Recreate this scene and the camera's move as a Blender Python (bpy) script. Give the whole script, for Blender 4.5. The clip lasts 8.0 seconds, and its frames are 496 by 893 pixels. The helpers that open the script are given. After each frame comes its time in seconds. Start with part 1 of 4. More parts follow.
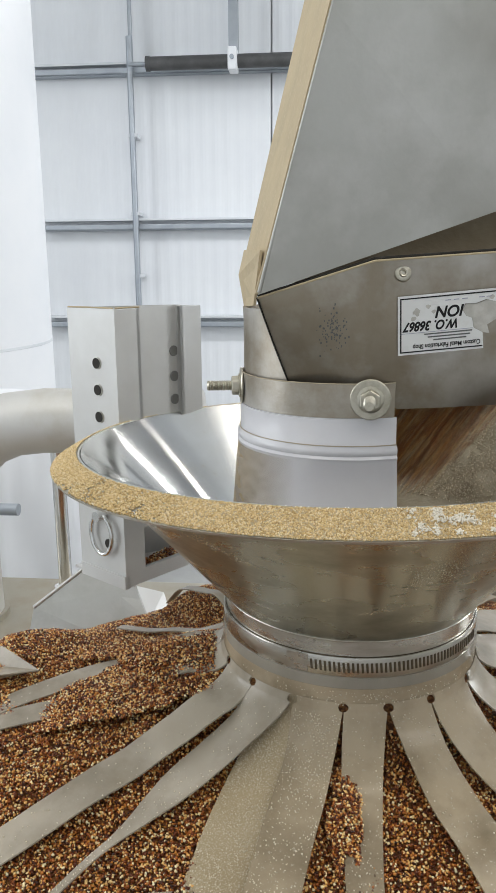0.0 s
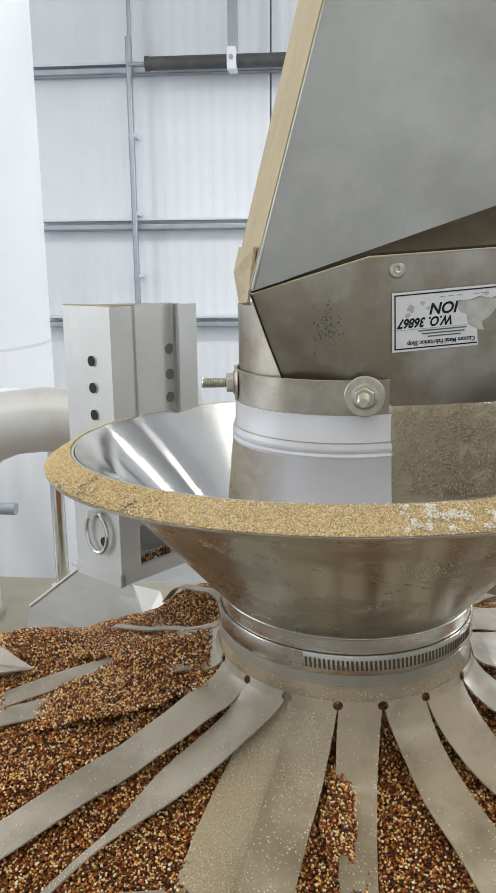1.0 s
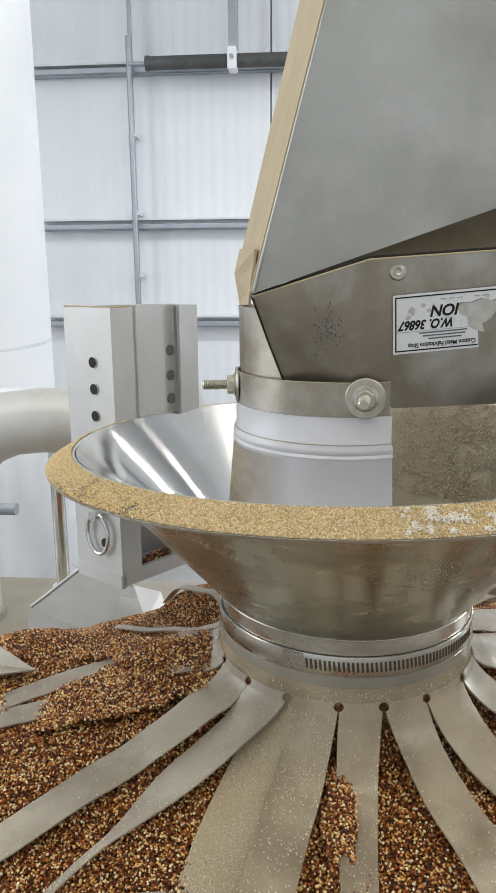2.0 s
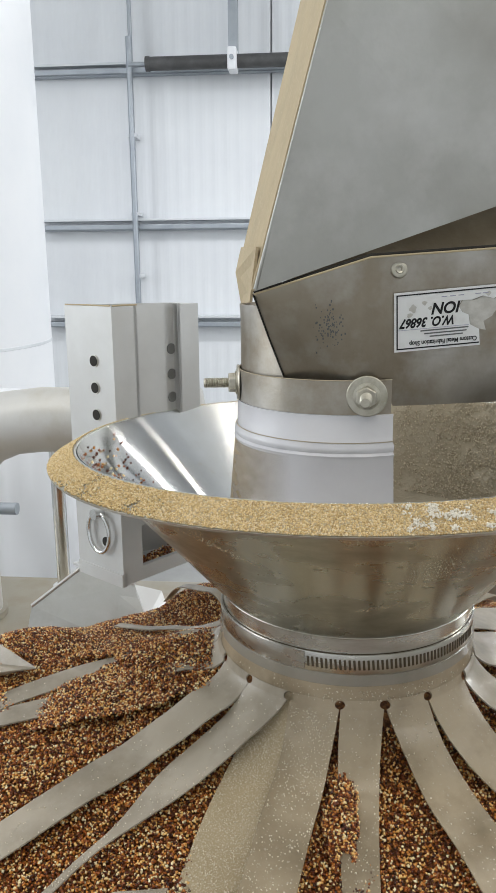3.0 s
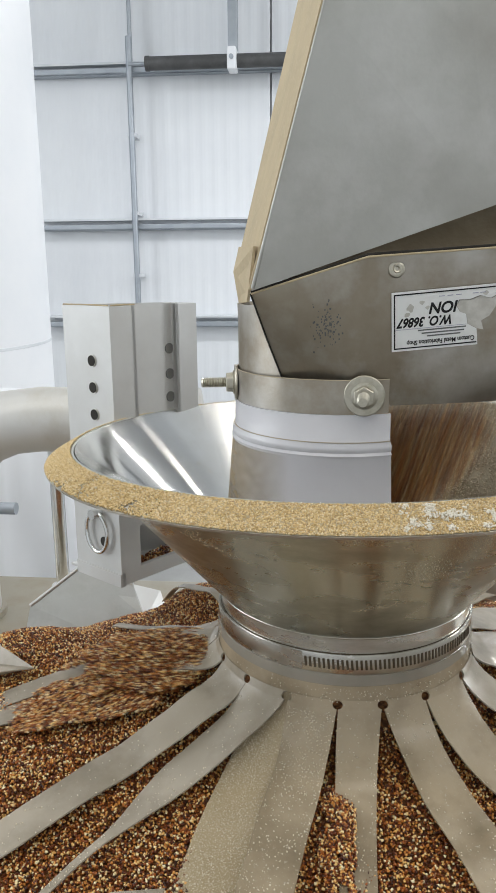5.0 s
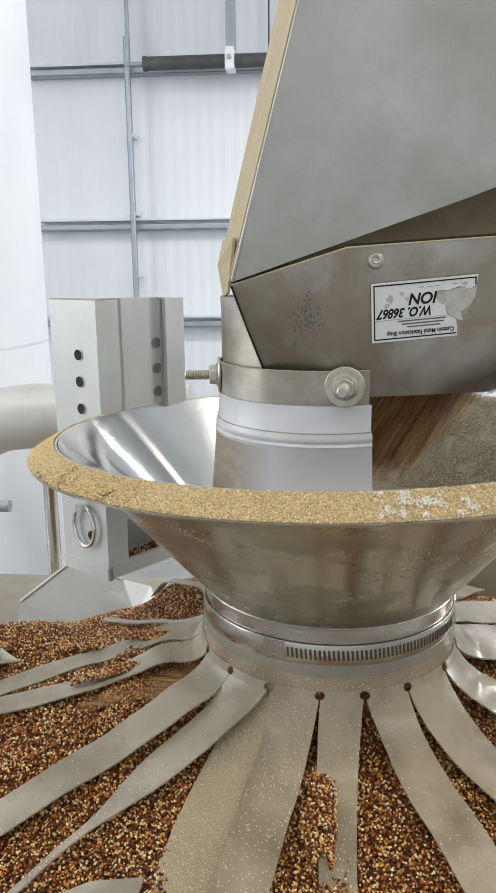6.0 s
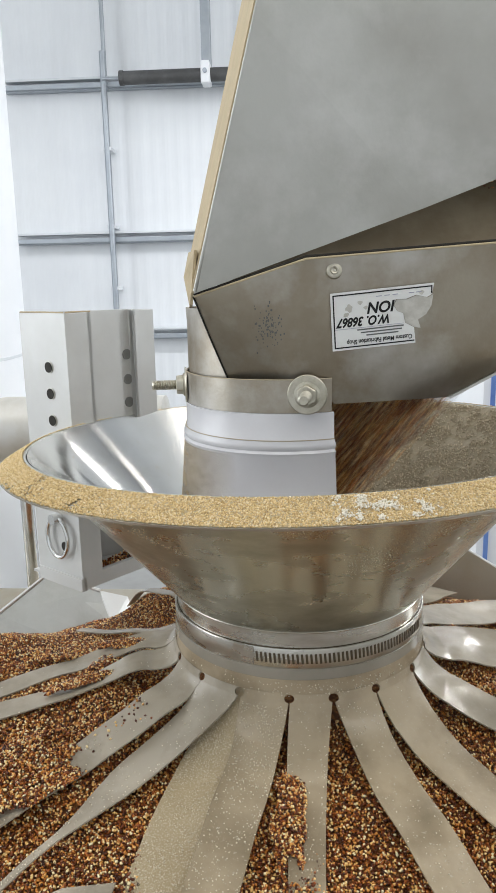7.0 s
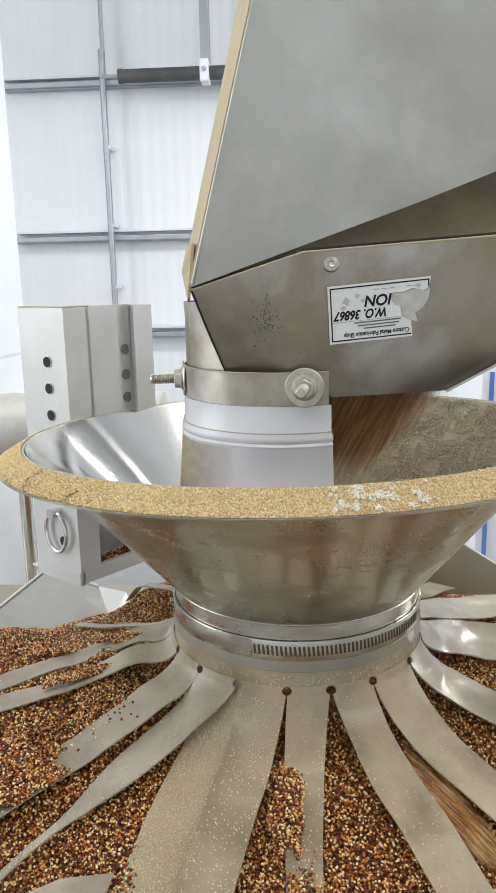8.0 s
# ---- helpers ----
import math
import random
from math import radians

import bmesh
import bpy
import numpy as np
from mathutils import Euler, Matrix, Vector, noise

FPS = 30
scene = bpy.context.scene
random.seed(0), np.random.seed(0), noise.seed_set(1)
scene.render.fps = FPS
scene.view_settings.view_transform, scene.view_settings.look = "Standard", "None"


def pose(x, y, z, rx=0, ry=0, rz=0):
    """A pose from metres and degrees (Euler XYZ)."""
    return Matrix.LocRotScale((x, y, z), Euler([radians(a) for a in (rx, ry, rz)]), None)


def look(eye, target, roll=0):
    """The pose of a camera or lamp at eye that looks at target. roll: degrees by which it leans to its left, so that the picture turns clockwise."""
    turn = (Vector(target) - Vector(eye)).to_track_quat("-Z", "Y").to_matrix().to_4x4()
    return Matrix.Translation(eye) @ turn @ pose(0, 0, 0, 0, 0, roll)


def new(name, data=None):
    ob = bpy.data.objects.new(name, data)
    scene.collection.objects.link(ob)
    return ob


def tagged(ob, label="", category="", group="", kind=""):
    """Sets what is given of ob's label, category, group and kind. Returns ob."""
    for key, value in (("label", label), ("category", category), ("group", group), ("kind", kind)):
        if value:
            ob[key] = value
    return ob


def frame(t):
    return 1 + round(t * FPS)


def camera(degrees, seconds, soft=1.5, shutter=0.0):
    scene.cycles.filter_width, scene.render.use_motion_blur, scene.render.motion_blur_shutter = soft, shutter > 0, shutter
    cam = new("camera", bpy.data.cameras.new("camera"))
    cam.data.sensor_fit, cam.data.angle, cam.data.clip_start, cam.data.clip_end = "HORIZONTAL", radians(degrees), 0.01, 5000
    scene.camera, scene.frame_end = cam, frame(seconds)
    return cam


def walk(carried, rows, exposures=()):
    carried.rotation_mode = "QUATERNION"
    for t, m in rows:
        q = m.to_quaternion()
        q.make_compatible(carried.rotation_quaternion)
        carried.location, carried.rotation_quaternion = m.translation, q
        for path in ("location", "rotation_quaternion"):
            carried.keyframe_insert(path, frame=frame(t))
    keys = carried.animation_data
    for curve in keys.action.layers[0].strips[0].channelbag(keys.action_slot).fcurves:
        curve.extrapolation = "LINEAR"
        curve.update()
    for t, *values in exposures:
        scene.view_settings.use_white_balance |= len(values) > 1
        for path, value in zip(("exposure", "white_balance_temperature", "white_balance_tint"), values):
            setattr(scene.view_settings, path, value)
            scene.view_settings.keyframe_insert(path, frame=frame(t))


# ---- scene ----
cam = camera(36.6, 8.0, soft=0.65, shutter=0.5)
PATH = [
    (0, (-0.023, -0.481, 0.234), (-0.203, 1.458, -0.224), -0.4),
    (0.5, (-0.021, -0.48, 0.233), (-0.2, 1.458, -0.225), -0.4),
    (1, (-0.02, -0.48, 0.232), (-0.199, 1.458, -0.225), -0.4),
    (1.5, (-0.02, -0.48, 0.234), (-0.2, 1.458, -0.225), -0.4),
    (3, (-0.021, -0.481, 0.232), (-0.201, 1.458, -0.225), -0.4),
    (3.5, (-0.02, -0.481, 0.232), (-0.199, 1.457, -0.226), -0.4),
    (4, (-0.021, -0.481, 0.233), (-0.201, 1.458, -0.225), -0.4),
    (4.5, (-0.022, -0.48, 0.233), (-0.202, 1.458, -0.225), -0.4),
    (4.7, (-0.0216, -0.4801, 0.2328), (-0.2016, 1.458, -0.2251), -0.4),
    (5.8, (-0.0106, -0.4818, 0.2277), (-0.1906, 1.4571, -0.2285), -0.49),
    (6, (-0.009, -0.482, 0.227), (-0.189, 1.457, -0.229), -0.5),
    (6.2, (-0.0079, -0.4827, 0.2271), (-0.1842, 1.4571, -0.2262), -0.56),
    (6.3, (-0.0055, -0.4843, 0.2274), (-0.1734, 1.4574, -0.22), -0.7),
    (6.4, (-0.0023, -0.4865, 0.2278), (-0.159, 1.4577, -0.2117), -0.88),
    (6.5, (0.0, -0.488, 0.228), (-0.149, 1.458, -0.206), -1.0),
    (6.6, (0.0017, -0.4889, 0.2272), (-0.1371, 1.4588, -0.2076), -1.17),
    (6.8, (0.0024, -0.4892, 0.2268), (-0.1322, 1.4592, -0.2082), -1.24),
    (7, (0.002, -0.489, 0.227), (-0.135, 1.459, -0.202), -1.2),
    (7.5, (-0.001, -0.49, 0.227), (-0.135, 1.458, -0.205), -1.2),
    (8, (0.003, -0.491, 0.224), (-0.132, 1.457, -0.208), -1.2),
]
walk(cam, [(t, look(eye, target, roll)) for t, eye, target, roll in PATH],
     exposures=((0.0, -0.12), (4.6, -0.13), (5.8, -0.08), (6.5, -0.01), (7.2, 0.08), (8.0, 0.11)))

# ---------------------------------------------------------------- light
world = bpy.data.worlds.new("hall_world")
scene.world = world
world.use_nodes = True
world.node_tree.nodes["Background"].inputs[0].default_value = (0.85, 0.92, 1.0, 1)
world.node_tree.nodes["Background"].inputs[1].default_value = 0.04


def area_lamp(name, at, size_x, size_y, watts, aim, colour=(1, 1, 1)):
    lamp = bpy.data.lights.new(name, "AREA")
    lamp.shape, lamp.size, lamp.size_y, lamp.energy, lamp.color = "RECTANGLE", size_x, size_y, watts, colour
    ob = new(name, lamp)
    ob.matrix_world = look(at, aim)
    return ob


# lamp rows under the hall ceiling, a low unseen row added to brighten the north wall, and the translucent daylight door
# at the side
for ly, lz, watts in ((3.3, 1.75, 102), (0.9, 4.35, 55), (-1.9, 4.35, 125)):
    for lx in (-3.0, 0.6, 4.0) if ly < 3 else (0.0, 3.6):
        area_lamp("unseen_hall_lamp", (lx, ly, lz), 3.55, 0.08, watts / 3, (lx, ly, 0), (0.95, 0.97, 1.0) if ly > 3 else (1.0, 0.965, 0.90))
area_lamp("daylight_door", (-5.7, -0.2, 1.2), 3.6, 3.4, 170, (0, 0.3, 0.3), (0.90, 0.95, 1.0))


area_lamp("daylight_window", (5.7, 2.6, 1.6), 1.0, 3.4, 170, (0, 0.5, 0.2), (0.93, 0.97, 1.0))
for at in ((2.55, 4.45, 2.15), (3.75, 3.5, 3.5)):
    area_lamp("high_bay_lamp", at, 0.22, 0.22, 14, (0, 0, 0.1), (1.0, 0.98, 0.95))


# ---------------------------------------------------------------- materials
def material(name, base, rough=0.5, metal=0.0, second=None, scale=30.0, mix=(0.4, 0.65), bump=0.0, bump_scale=200.0,
             third=None, third_scale=6.0, third_mix=(0.5, 0.7), stretch=(1, 1, 1), rough2=None):
    m = bpy.data.materials.new(name)
    m.use_nodes = True
    nt = m.node_tree
    bsdf = nt.nodes["Principled BSDF"]
    bsdf.inputs["Roughness"].default_value = rough
    bsdf.inputs["Metallic"].default_value = metal
    bsdf.inputs["Base Color"].default_value = (*base, 1)
    coord = nt.nodes.new("ShaderNodeTexCoord")
    mapping = nt.nodes.new("ShaderNodeMapping")
    mapping.inputs["Scale"].default_value = stretch
    nt.links.new(coord.outputs["Object"], mapping.inputs[0])

    def noise_mask(sc, lo, hi, detail=6.0):
        tex = nt.nodes.new("ShaderNodeTexNoise")
        tex.inputs["Scale"].default_value = sc
        tex.inputs["Detail"].default_value = detail
        tex.inputs["Roughness"].default_value = 0.6
        nt.links.new(mapping.outputs[0], tex.inputs["Vector"])
        ramp = nt.nodes.new("ShaderNodeMapRange")
        ramp.inputs["From Min"].default_value = lo
        ramp.inputs["From Max"].default_value = hi
        nt.links.new(tex.outputs[0], ramp.inputs[0])
        return ramp.outputs[0]

    colour = None
    for other, sc, (lo, hi) in ((second, scale, mix), (third, third_scale, third_mix)):
        if other is None:
            continue
        mask = noise_mask(sc, lo, hi)
        mixer = nt.nodes.new("ShaderNodeMix")
        mixer.data_type = "RGBA"
        if colour is None:
            mixer.inputs[6].default_value = (*base, 1)
        else:
            nt.links.new(colour, mixer.inputs[6])
        mixer.inputs[7].default_value = (*other, 1)
        nt.links.new(mask, mixer.inputs[0])
        colour = mixer.outputs[2]
        if rough2 is not None and other is second:
            rr = nt.nodes.new("ShaderNodeMapRange")
            rr.inputs["To Min"].default_value = rough
            rr.inputs["To Max"].default_value = rough2
            nt.links.new(mask, rr.inputs[0])
            nt.links.new(rr.outputs[0], bsdf.inputs["Roughness"])
    if colour is not None:
        nt.links.new(colour, bsdf.inputs["Base Color"])
    if bump:
        tex = nt.nodes.new("ShaderNodeTexNoise")
        tex.inputs["Scale"].default_value = bump_scale
        tex.inputs["Detail"].default_value = 4
        nt.links.new(mapping.outputs[0], tex.inputs["Vector"])
        bn = nt.nodes.new("ShaderNodeBump")
        bn.inputs["Strength"].default_value = bump
        bn.inputs["Distance"].default_value = 0.002
        nt.links.new(tex.outputs[0], bn.inputs["Height"])
        nt.links.new(bn.outputs[0], bsdf.inputs["Normal"])
    return m


def grain_material(name, stops, rough=0.45):
    """Each grain takes a colour of its own from the given stops."""
    m = bpy.data.materials.new(name)
    m.use_nodes = True
    nt = m.node_tree
    bsdf = nt.nodes["Principled BSDF"]
    bsdf.inputs["Roughness"].default_value = rough
    geo = nt.nodes.new("ShaderNodeNewGeometry")
    ramp = nt.nodes.new("ShaderNodeValToRGB")
    ramp.color_ramp.interpolation = "LINEAR"
    els = ramp.color_ramp.elements
    while len(els) < len(stops):
        els.new(0.5)
    for e, (p, c) in zip(els, stops):
        e.position, e.color = p, (*c, 1)
    nt.links.new(geo.outputs["Random Per Island"], ramp.inputs[0])
    nt.links.new(ramp.outputs[0], bsdf.inputs["Base Color"])
    return m


STEEL = material("brushed_steel", (0.60, 0.585, 0.535), 0.33, 1.0, (0.42, 0.395, 0.34), 20, (0.40, 0.66), 0.08, 350,
                 third=(0.66, 0.58, 0.44), third_scale=120, third_mix=(0.64, 0.74), rough2=0.48, stretch=(1, 1, 2.6))
STEEL_CONE = material("dirty_cone_steel", (0.60, 0.60, 0.545), 0.25, 1.0, (0.37, 0.37, 0.32), 15, (0.44, 0.66), 0.05, 30,
                      third=(0.64, 0.60, 0.51), third_scale=95, third_mix=(0.66, 0.74), rough2=0.38, stretch=(1, 1, 2.2))
STEEL_BAND = material("bright_band_steel", (0.56, 0.54, 0.49), 0.24, 1.0, (0.40, 0.37, 0.315), 16, (0.42, 0.66), 0.03, 300, rough2=0.36, stretch=(1, 1, 4))
STEEL_BRIGHT = material("polished_steel", (0.75, 0.75, 0.74), 0.18, 1.0, (0.6, 0.58, 0.54), 40, (0.5, 0.8))
STEEL_INNER = material("spun_inner_steel", (0.55, 0.55, 0.535), 0.13, 1.0, (0.47, 0.455, 0.42), 14, (0.45, 0.75), 0.0, 300, rough2=0.18,
                       third=(0.50, 0.44, 0.33), third_scale=160, third_mix=(0.64, 0.74))
spun = STEEL_INNER.node_tree
spun_dir = spun.nodes.new("ShaderNodeTangent")
spun_dir.direction_type, spun_dir.axis = "RADIAL", "Z"
spun.nodes["Principled BSDF"].inputs["Anisotropic"].default_value = 0.97
spun.nodes["Principled BSDF"].inputs["Anisotropic Rotation"].default_value = 0.25
spun.links.new(spun_dir.outputs[0], spun.nodes["Principled BSDF"].inputs["Tangent"])
STEEL_CHUTE = material("dusty_chute_steel", (0.475, 0.47, 0.435), 0.36, 0.88, (0.35, 0.335, 0.295), 8, (0.42, 0.72), 0.05, 400,
                       third=(0.56, 0.55, 0.52), third_scale=22, third_mix=(0.5, 0.8), rough2=0.55)
STEEL_BROWN = material("stained_lower_steel", (0.40, 0.355, 0.285), 0.34, 0.95, (0.30, 0.25, 0.185), 18, (0.38, 0.7), 0.06, 400,
                       third=(0.56, 0.54, 0.50), third_scale=13, third_mix=(0.46, 0.66), rough2=0.5)
# dark brown base stands in for the shade under the chute
UNDERSIDE = material("shade_brown_underside", (0.16, 0.125, 0.075), 0.7, 0.2, (0.22, 0.18, 0.12), 40, (0.4, 0.7), 0.2, 300)
DUSTY = material("dust_on_steel", (0.52, 0.42, 0.265), 0.85, 0.0, (0.45, 0.365, 0.235), 24, (0.4, 0.7), 0.10, 700, third=(0.54, 0.445, 0.29), third_scale=300, third_mix=(0.5, 0.7))
LINING = material("matt_dust_coat", (0.42, 0.35, 0.235), 0.6, 0.1, (0.48, 0.415, 0.30), 30, (0.4, 0.65), 0.3, 500, third=(0.34, 0.28, 0.185), third_scale=10, third_mix=(0.45, 0.7))
ALU = material("bead_blasted_aluminium", (0.61, 0.61, 0.595), 0.46, 0.40, (0.55, 0.545, 0.525), 18, (0.4, 0.7), 0.015, 900)
BORE = material("shaded_bore", (0.20, 0.20, 0.19), 0.6, 0.3)
PIPE = material("grey_pipe_metal", (0.63, 0.62, 0.59), 0.46, 0.45, (0.53, 0.50, 0.43), 14, (0.45, 0.7), 0.05, 400)
ALU_TAN = material("dusty_pipe_metal", (0.36, 0.33, 0.265), 0.46, 0.5, (0.31, 0.265, 0.185), 14, (0.45, 0.7), 0.05, 400)
SLOT = material("slot_shadow_dust", (0.075, 0.055, 0.03), 0.8)
DARK = material("dark_gap", (0.02, 0.017, 0.012), 0.8)
WALL = material("white_wall_panel", (0.78, 0.80, 0.82), 0.45, 0.0, (0.72, 0.74, 0.77), 1.2, (0.4, 0.7), 0.02, 40)
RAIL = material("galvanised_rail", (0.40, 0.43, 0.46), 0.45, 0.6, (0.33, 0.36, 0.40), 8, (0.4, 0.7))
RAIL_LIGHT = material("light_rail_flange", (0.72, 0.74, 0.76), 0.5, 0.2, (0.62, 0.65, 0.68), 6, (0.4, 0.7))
BLACK_BAR = material("dark_roller_tube", (0.06, 0.06, 0.06), 0.6, 0.0, (0.1, 0.1, 0.1), 10, (0.4, 0.7))
HULL = material("pale_hull", (0.78, 0.71, 0.57), 0.8, 0.0, (0.66, 0.58, 0.42), 300, (0.4, 0.7))
FLOUR = material("pale_flour", (0.86, 0.81, 0.70), 0.8)
WHITE = material("white_paint", (0.83, 0.84, 0.86), 0.4, 0.0, (0.78, 0.80, 0.83), 3, (0.4, 0.7))
FLOOR = material("grey_concrete", (0.36, 0.36, 0.35), 0.7, 0.0, (0.28, 0.28, 0.27), 3, (0.35, 0.7), 0.2, 30)
BLUE = material("blue_plastic", (0.14, 0.25, 0.58), 0.4, 0.0, (0.06, 0.13, 0.42), 12, (0.4, 0.7))
PAPER = material("label_paper", (0.82, 0.82, 0.80), 0.6, 0.0, (0.74, 0.73, 0.69), 90, (0.55, 0.75))
INK = material("black_ink", (0.015, 0.015, 0.015), 0.9)
INK_FADED = material("faded_stamp_ink", (0.13, 0.13, 0.125), 0.5)
INK_BLUE = material("faded_ink", (0.36, 0.36, 0.45), 0.6)
TORN = material("torn_label_backing", (0.52, 0.50, 0.45), 0.8, 0.0, (0.62, 0.60, 0.55), 150, (0.4, 0.6))
ZINC = material("zinc_plated", (0.54, 0.51, 0.43), 0.35, 0.9, (0.40, 0.37, 0.29), 150, (0.4, 0.7))
HEAP_BASE = material("seed_bed", (0.11, 0.04, 0.012), 0.8, 0.0, (0.30, 0.13, 0.035), 380, (0.45, 0.6), 0.8, 420)


def plastic(name, base, second, weight, rough, speck=None, fine=520, cover=(0.64, 0.72)):
    m = material(name, base, rough, 0.0, second, 17, (0.40, 0.64), 0.10, 60, third=speck, third_scale=fine, third_mix=cover)
    b = m.node_tree.nodes["Principled BSDF"]
    b.inputs["Transmission Weight"].default_value = weight
    b.inputs["IOR"].default_value = 1.35
    return m


SLEEVE = plastic("clear_plastic_sleeve", (0.95, 0.95, 0.975), (0.89, 0.885, 0.91), 0.42, 0.20)
SLEEVE_BAND = plastic("clear_skirt_edge", (0.60, 0.555, 0.47), (0.48, 0.435, 0.355), 0.55, 0.16)
DUST_FILM = material("thin_dust_film", (0.50, 0.41, 0.27), 0.8, 0.0, (0.42, 0.34, 0.22), 60, (0.4, 0.7))
film_nodes = DUST_FILM.node_tree
film_noise = film_nodes.nodes.new("ShaderNodeTexNoise")
film_noise.inputs["Scale"].default_value = 9
film_noise.inputs["Detail"].default_value = 1
film_coord = film_nodes.nodes.new("ShaderNodeTexCoord")
film_axes = film_nodes.nodes.new("ShaderNodeSeparateXYZ")
film_nodes.links.new(film_coord.outputs["Object"], film_axes.inputs[0])
film_range = film_nodes.nodes.new("ShaderNodeMapRange")
film_range.inputs["From Min"].default_value, film_range.inputs["From Max"].default_value = -0.070, -0.028
film_range.inputs["To Min"].default_value, film_range.inputs["To Max"].default_value = 0.60, 0.0
film_nodes.links.new(film_axes.outputs[0], film_range.inputs[0])
film_patch = film_nodes.nodes.new("ShaderNodeMapRange")
film_patch.inputs["From Min"].default_value, film_patch.inputs["From Max"].default_value = 0.25, 0.7
film_patch.inputs["To Min"].default_value, film_patch.inputs["To Max"].default_value = 0.70, 1.0
film_nodes.links.new(film_noise.outputs[0], film_patch.inputs[0])
film_mul = film_nodes.nodes.new("ShaderNodeMath")
film_mul.operation = "MULTIPLY"
film_nodes.links.new(film_range.outputs[0], film_mul.inputs[0])
film_nodes.links.new(film_patch.outputs[0], film_mul.inputs[1])
film_nodes.links.new(film_mul.outputs[0], film_nodes.nodes["Principled BSDF"].inputs["Alpha"])
SKIRT = plastic("frosted_plastic_skirt", (0.57, 0.465, 0.32), (0.30, 0.235, 0.15), 0.30, 0.22, (0.64, 0.57, 0.44), 560, (0.62, 0.68))
SKIRT_LIGHT = plastic("clean_frosted_plastic", (0.61, 0.54, 0.43), (0.37, 0.32, 0.24), 0.32, 0.17, (0.66, 0.61, 0.52), 680)
SKIRT_DUSTY = plastic("dust_coated_plastic", (0.40, 0.31, 0.18), (0.50, 0.40, 0.25), 0.12, 0.45, (0.62, 0.54, 0.40), 1100, (0.50, 0.66))

SEED = grain_material("mixed_seed", [(0.0, (0.032, 0.007, 0.0015)), (0.32, (0.155, 0.032, 0.005)), (0.54, (0.38, 0.105, 0.015)),
                                     (0.70, (0.68, 0.28, 0.055)), (0.85, (0.94, 0.62, 0.22)), (1.0, (0.97, 0.88, 0.58))], 0.28)
SEED_DUST = grain_material("pale_hull_dust", [(0.0, (0.36, 0.23, 0.085)), (0.4, (0.66, 0.47, 0.21)), (0.8, (0.80, 0.63, 0.34)),
                                              (1.0, (0.86, 0.76, 0.55))], 0.7)
SEED_GREY = grain_material("stuck_hulls", [(0.0, (0.40, 0.33, 0.215)), (0.6, (0.60, 0.51, 0.36)), (1.0, (0.76, 0.67, 0.50))], 0.6)


# ---------------------------------------------------------------- mesh helpers
def part(name, bm, mat, parent=None, label="", smooth=False):
    """Links a bmesh as one mesh object under a thing or part."""
    me = bpy.data.meshes.new(name)
    bmesh.ops.recalc_face_normals(bm, faces=bm.faces)
    bm.to_mesh(me)
    bm.free()
    me.materials.append(mat)
    if smooth:
        me.polygons.foreach_set("use_smooth", [True] * len(me.polygons))
        me.set_sharp_from_angle(angle=radians(40))
    ob = new(name, me)
    if parent is not None:
        ob.parent = parent
    if label:
        tagged(ob, label)
    return ob


def base(name, label, category, group="", kind="", at=None):
    ob = new(name)
    ob.empty_display_size = 0.02
    if at is not None:
        ob.matrix_basis = at
    return tagged(ob, label, category, group, kind)


def box_bm(x0, x1, y0, y1, z0, z1, bevel=0.0, m=None):
    bm = bmesh.new()
    bmesh.ops.create_cube(bm, size=1)
    for v in bm.verts:
        v.co = Vector((x0 + (v.co.x + 0.5) * (x1 - x0), y0 + (v.co.y + 0.5) * (y1 - y0), z0 + (v.co.z + 0.5) * (z1 - z0)))
    if bevel:
        bmesh.ops.bevel(bm, geom=list(bm.edges), offset=bevel, segments=2, affect="EDGES", profile=0.6)
    if m is not None:
        bm.transform(m)
    return bm


def lathe_bm(profile, n=96, a0=0.0, a1=360.0, closed=False):
    """Turns (r, z) points about z. closed joins last point to the first, for a wall with thickness."""
    bm = bmesh.new()
    full = abs(a1 - a0 - 360.0) < 1e-6
    steps = n if full else n + 1
    rings = []
    for i in range(steps):
        a = radians(a0 + (a1 - a0) * i / n)
        rings.append([bm.verts.new((r * math.sin(a), -r * math.cos(a), z)) for r, z in profile])
    m = len(profile)
    for i in range(n):
        A, B = rings[i], rings[(i + 1) % steps]
        for j in range(m if closed else m - 1):
            k = (j + 1) % m
            bm.faces.new((A[j], B[j], B[k], A[k]))
    if closed and not full:
        bm.faces.new(rings[0])
        bm.faces.new(list(reversed(rings[-1])))
    return bm


def tube_bm(points, r, n=16, caps=True):
    bm = bmesh.new()
    pts = [Vector(p) for p in points]
    rings = []
    for i, p in enumerate(pts):
        d = (pts[min(i + 1, len(pts) - 1)] - pts[max(i - 1, 0)]).normalized()
        u = d.cross(Vector((0.13, 0.31, 0.94)))
        u.normalize()
        w = d.cross(u)
        rings.append([bm.verts.new(p + r * (math.cos(2 * math.pi * k / n) * u + math.sin(2 * math.pi * k / n) * w)) for k in range(n)])
    for A, B in zip(rings, rings[1:]):
        for k in range(n):
            bm.faces.new((A[k], A[(k + 1) % n], B[(k + 1) % n], B[k]))
    if caps:
        bm.faces.new(list(reversed(rings[0])))
        bm.faces.new(rings[-1])
    return bm


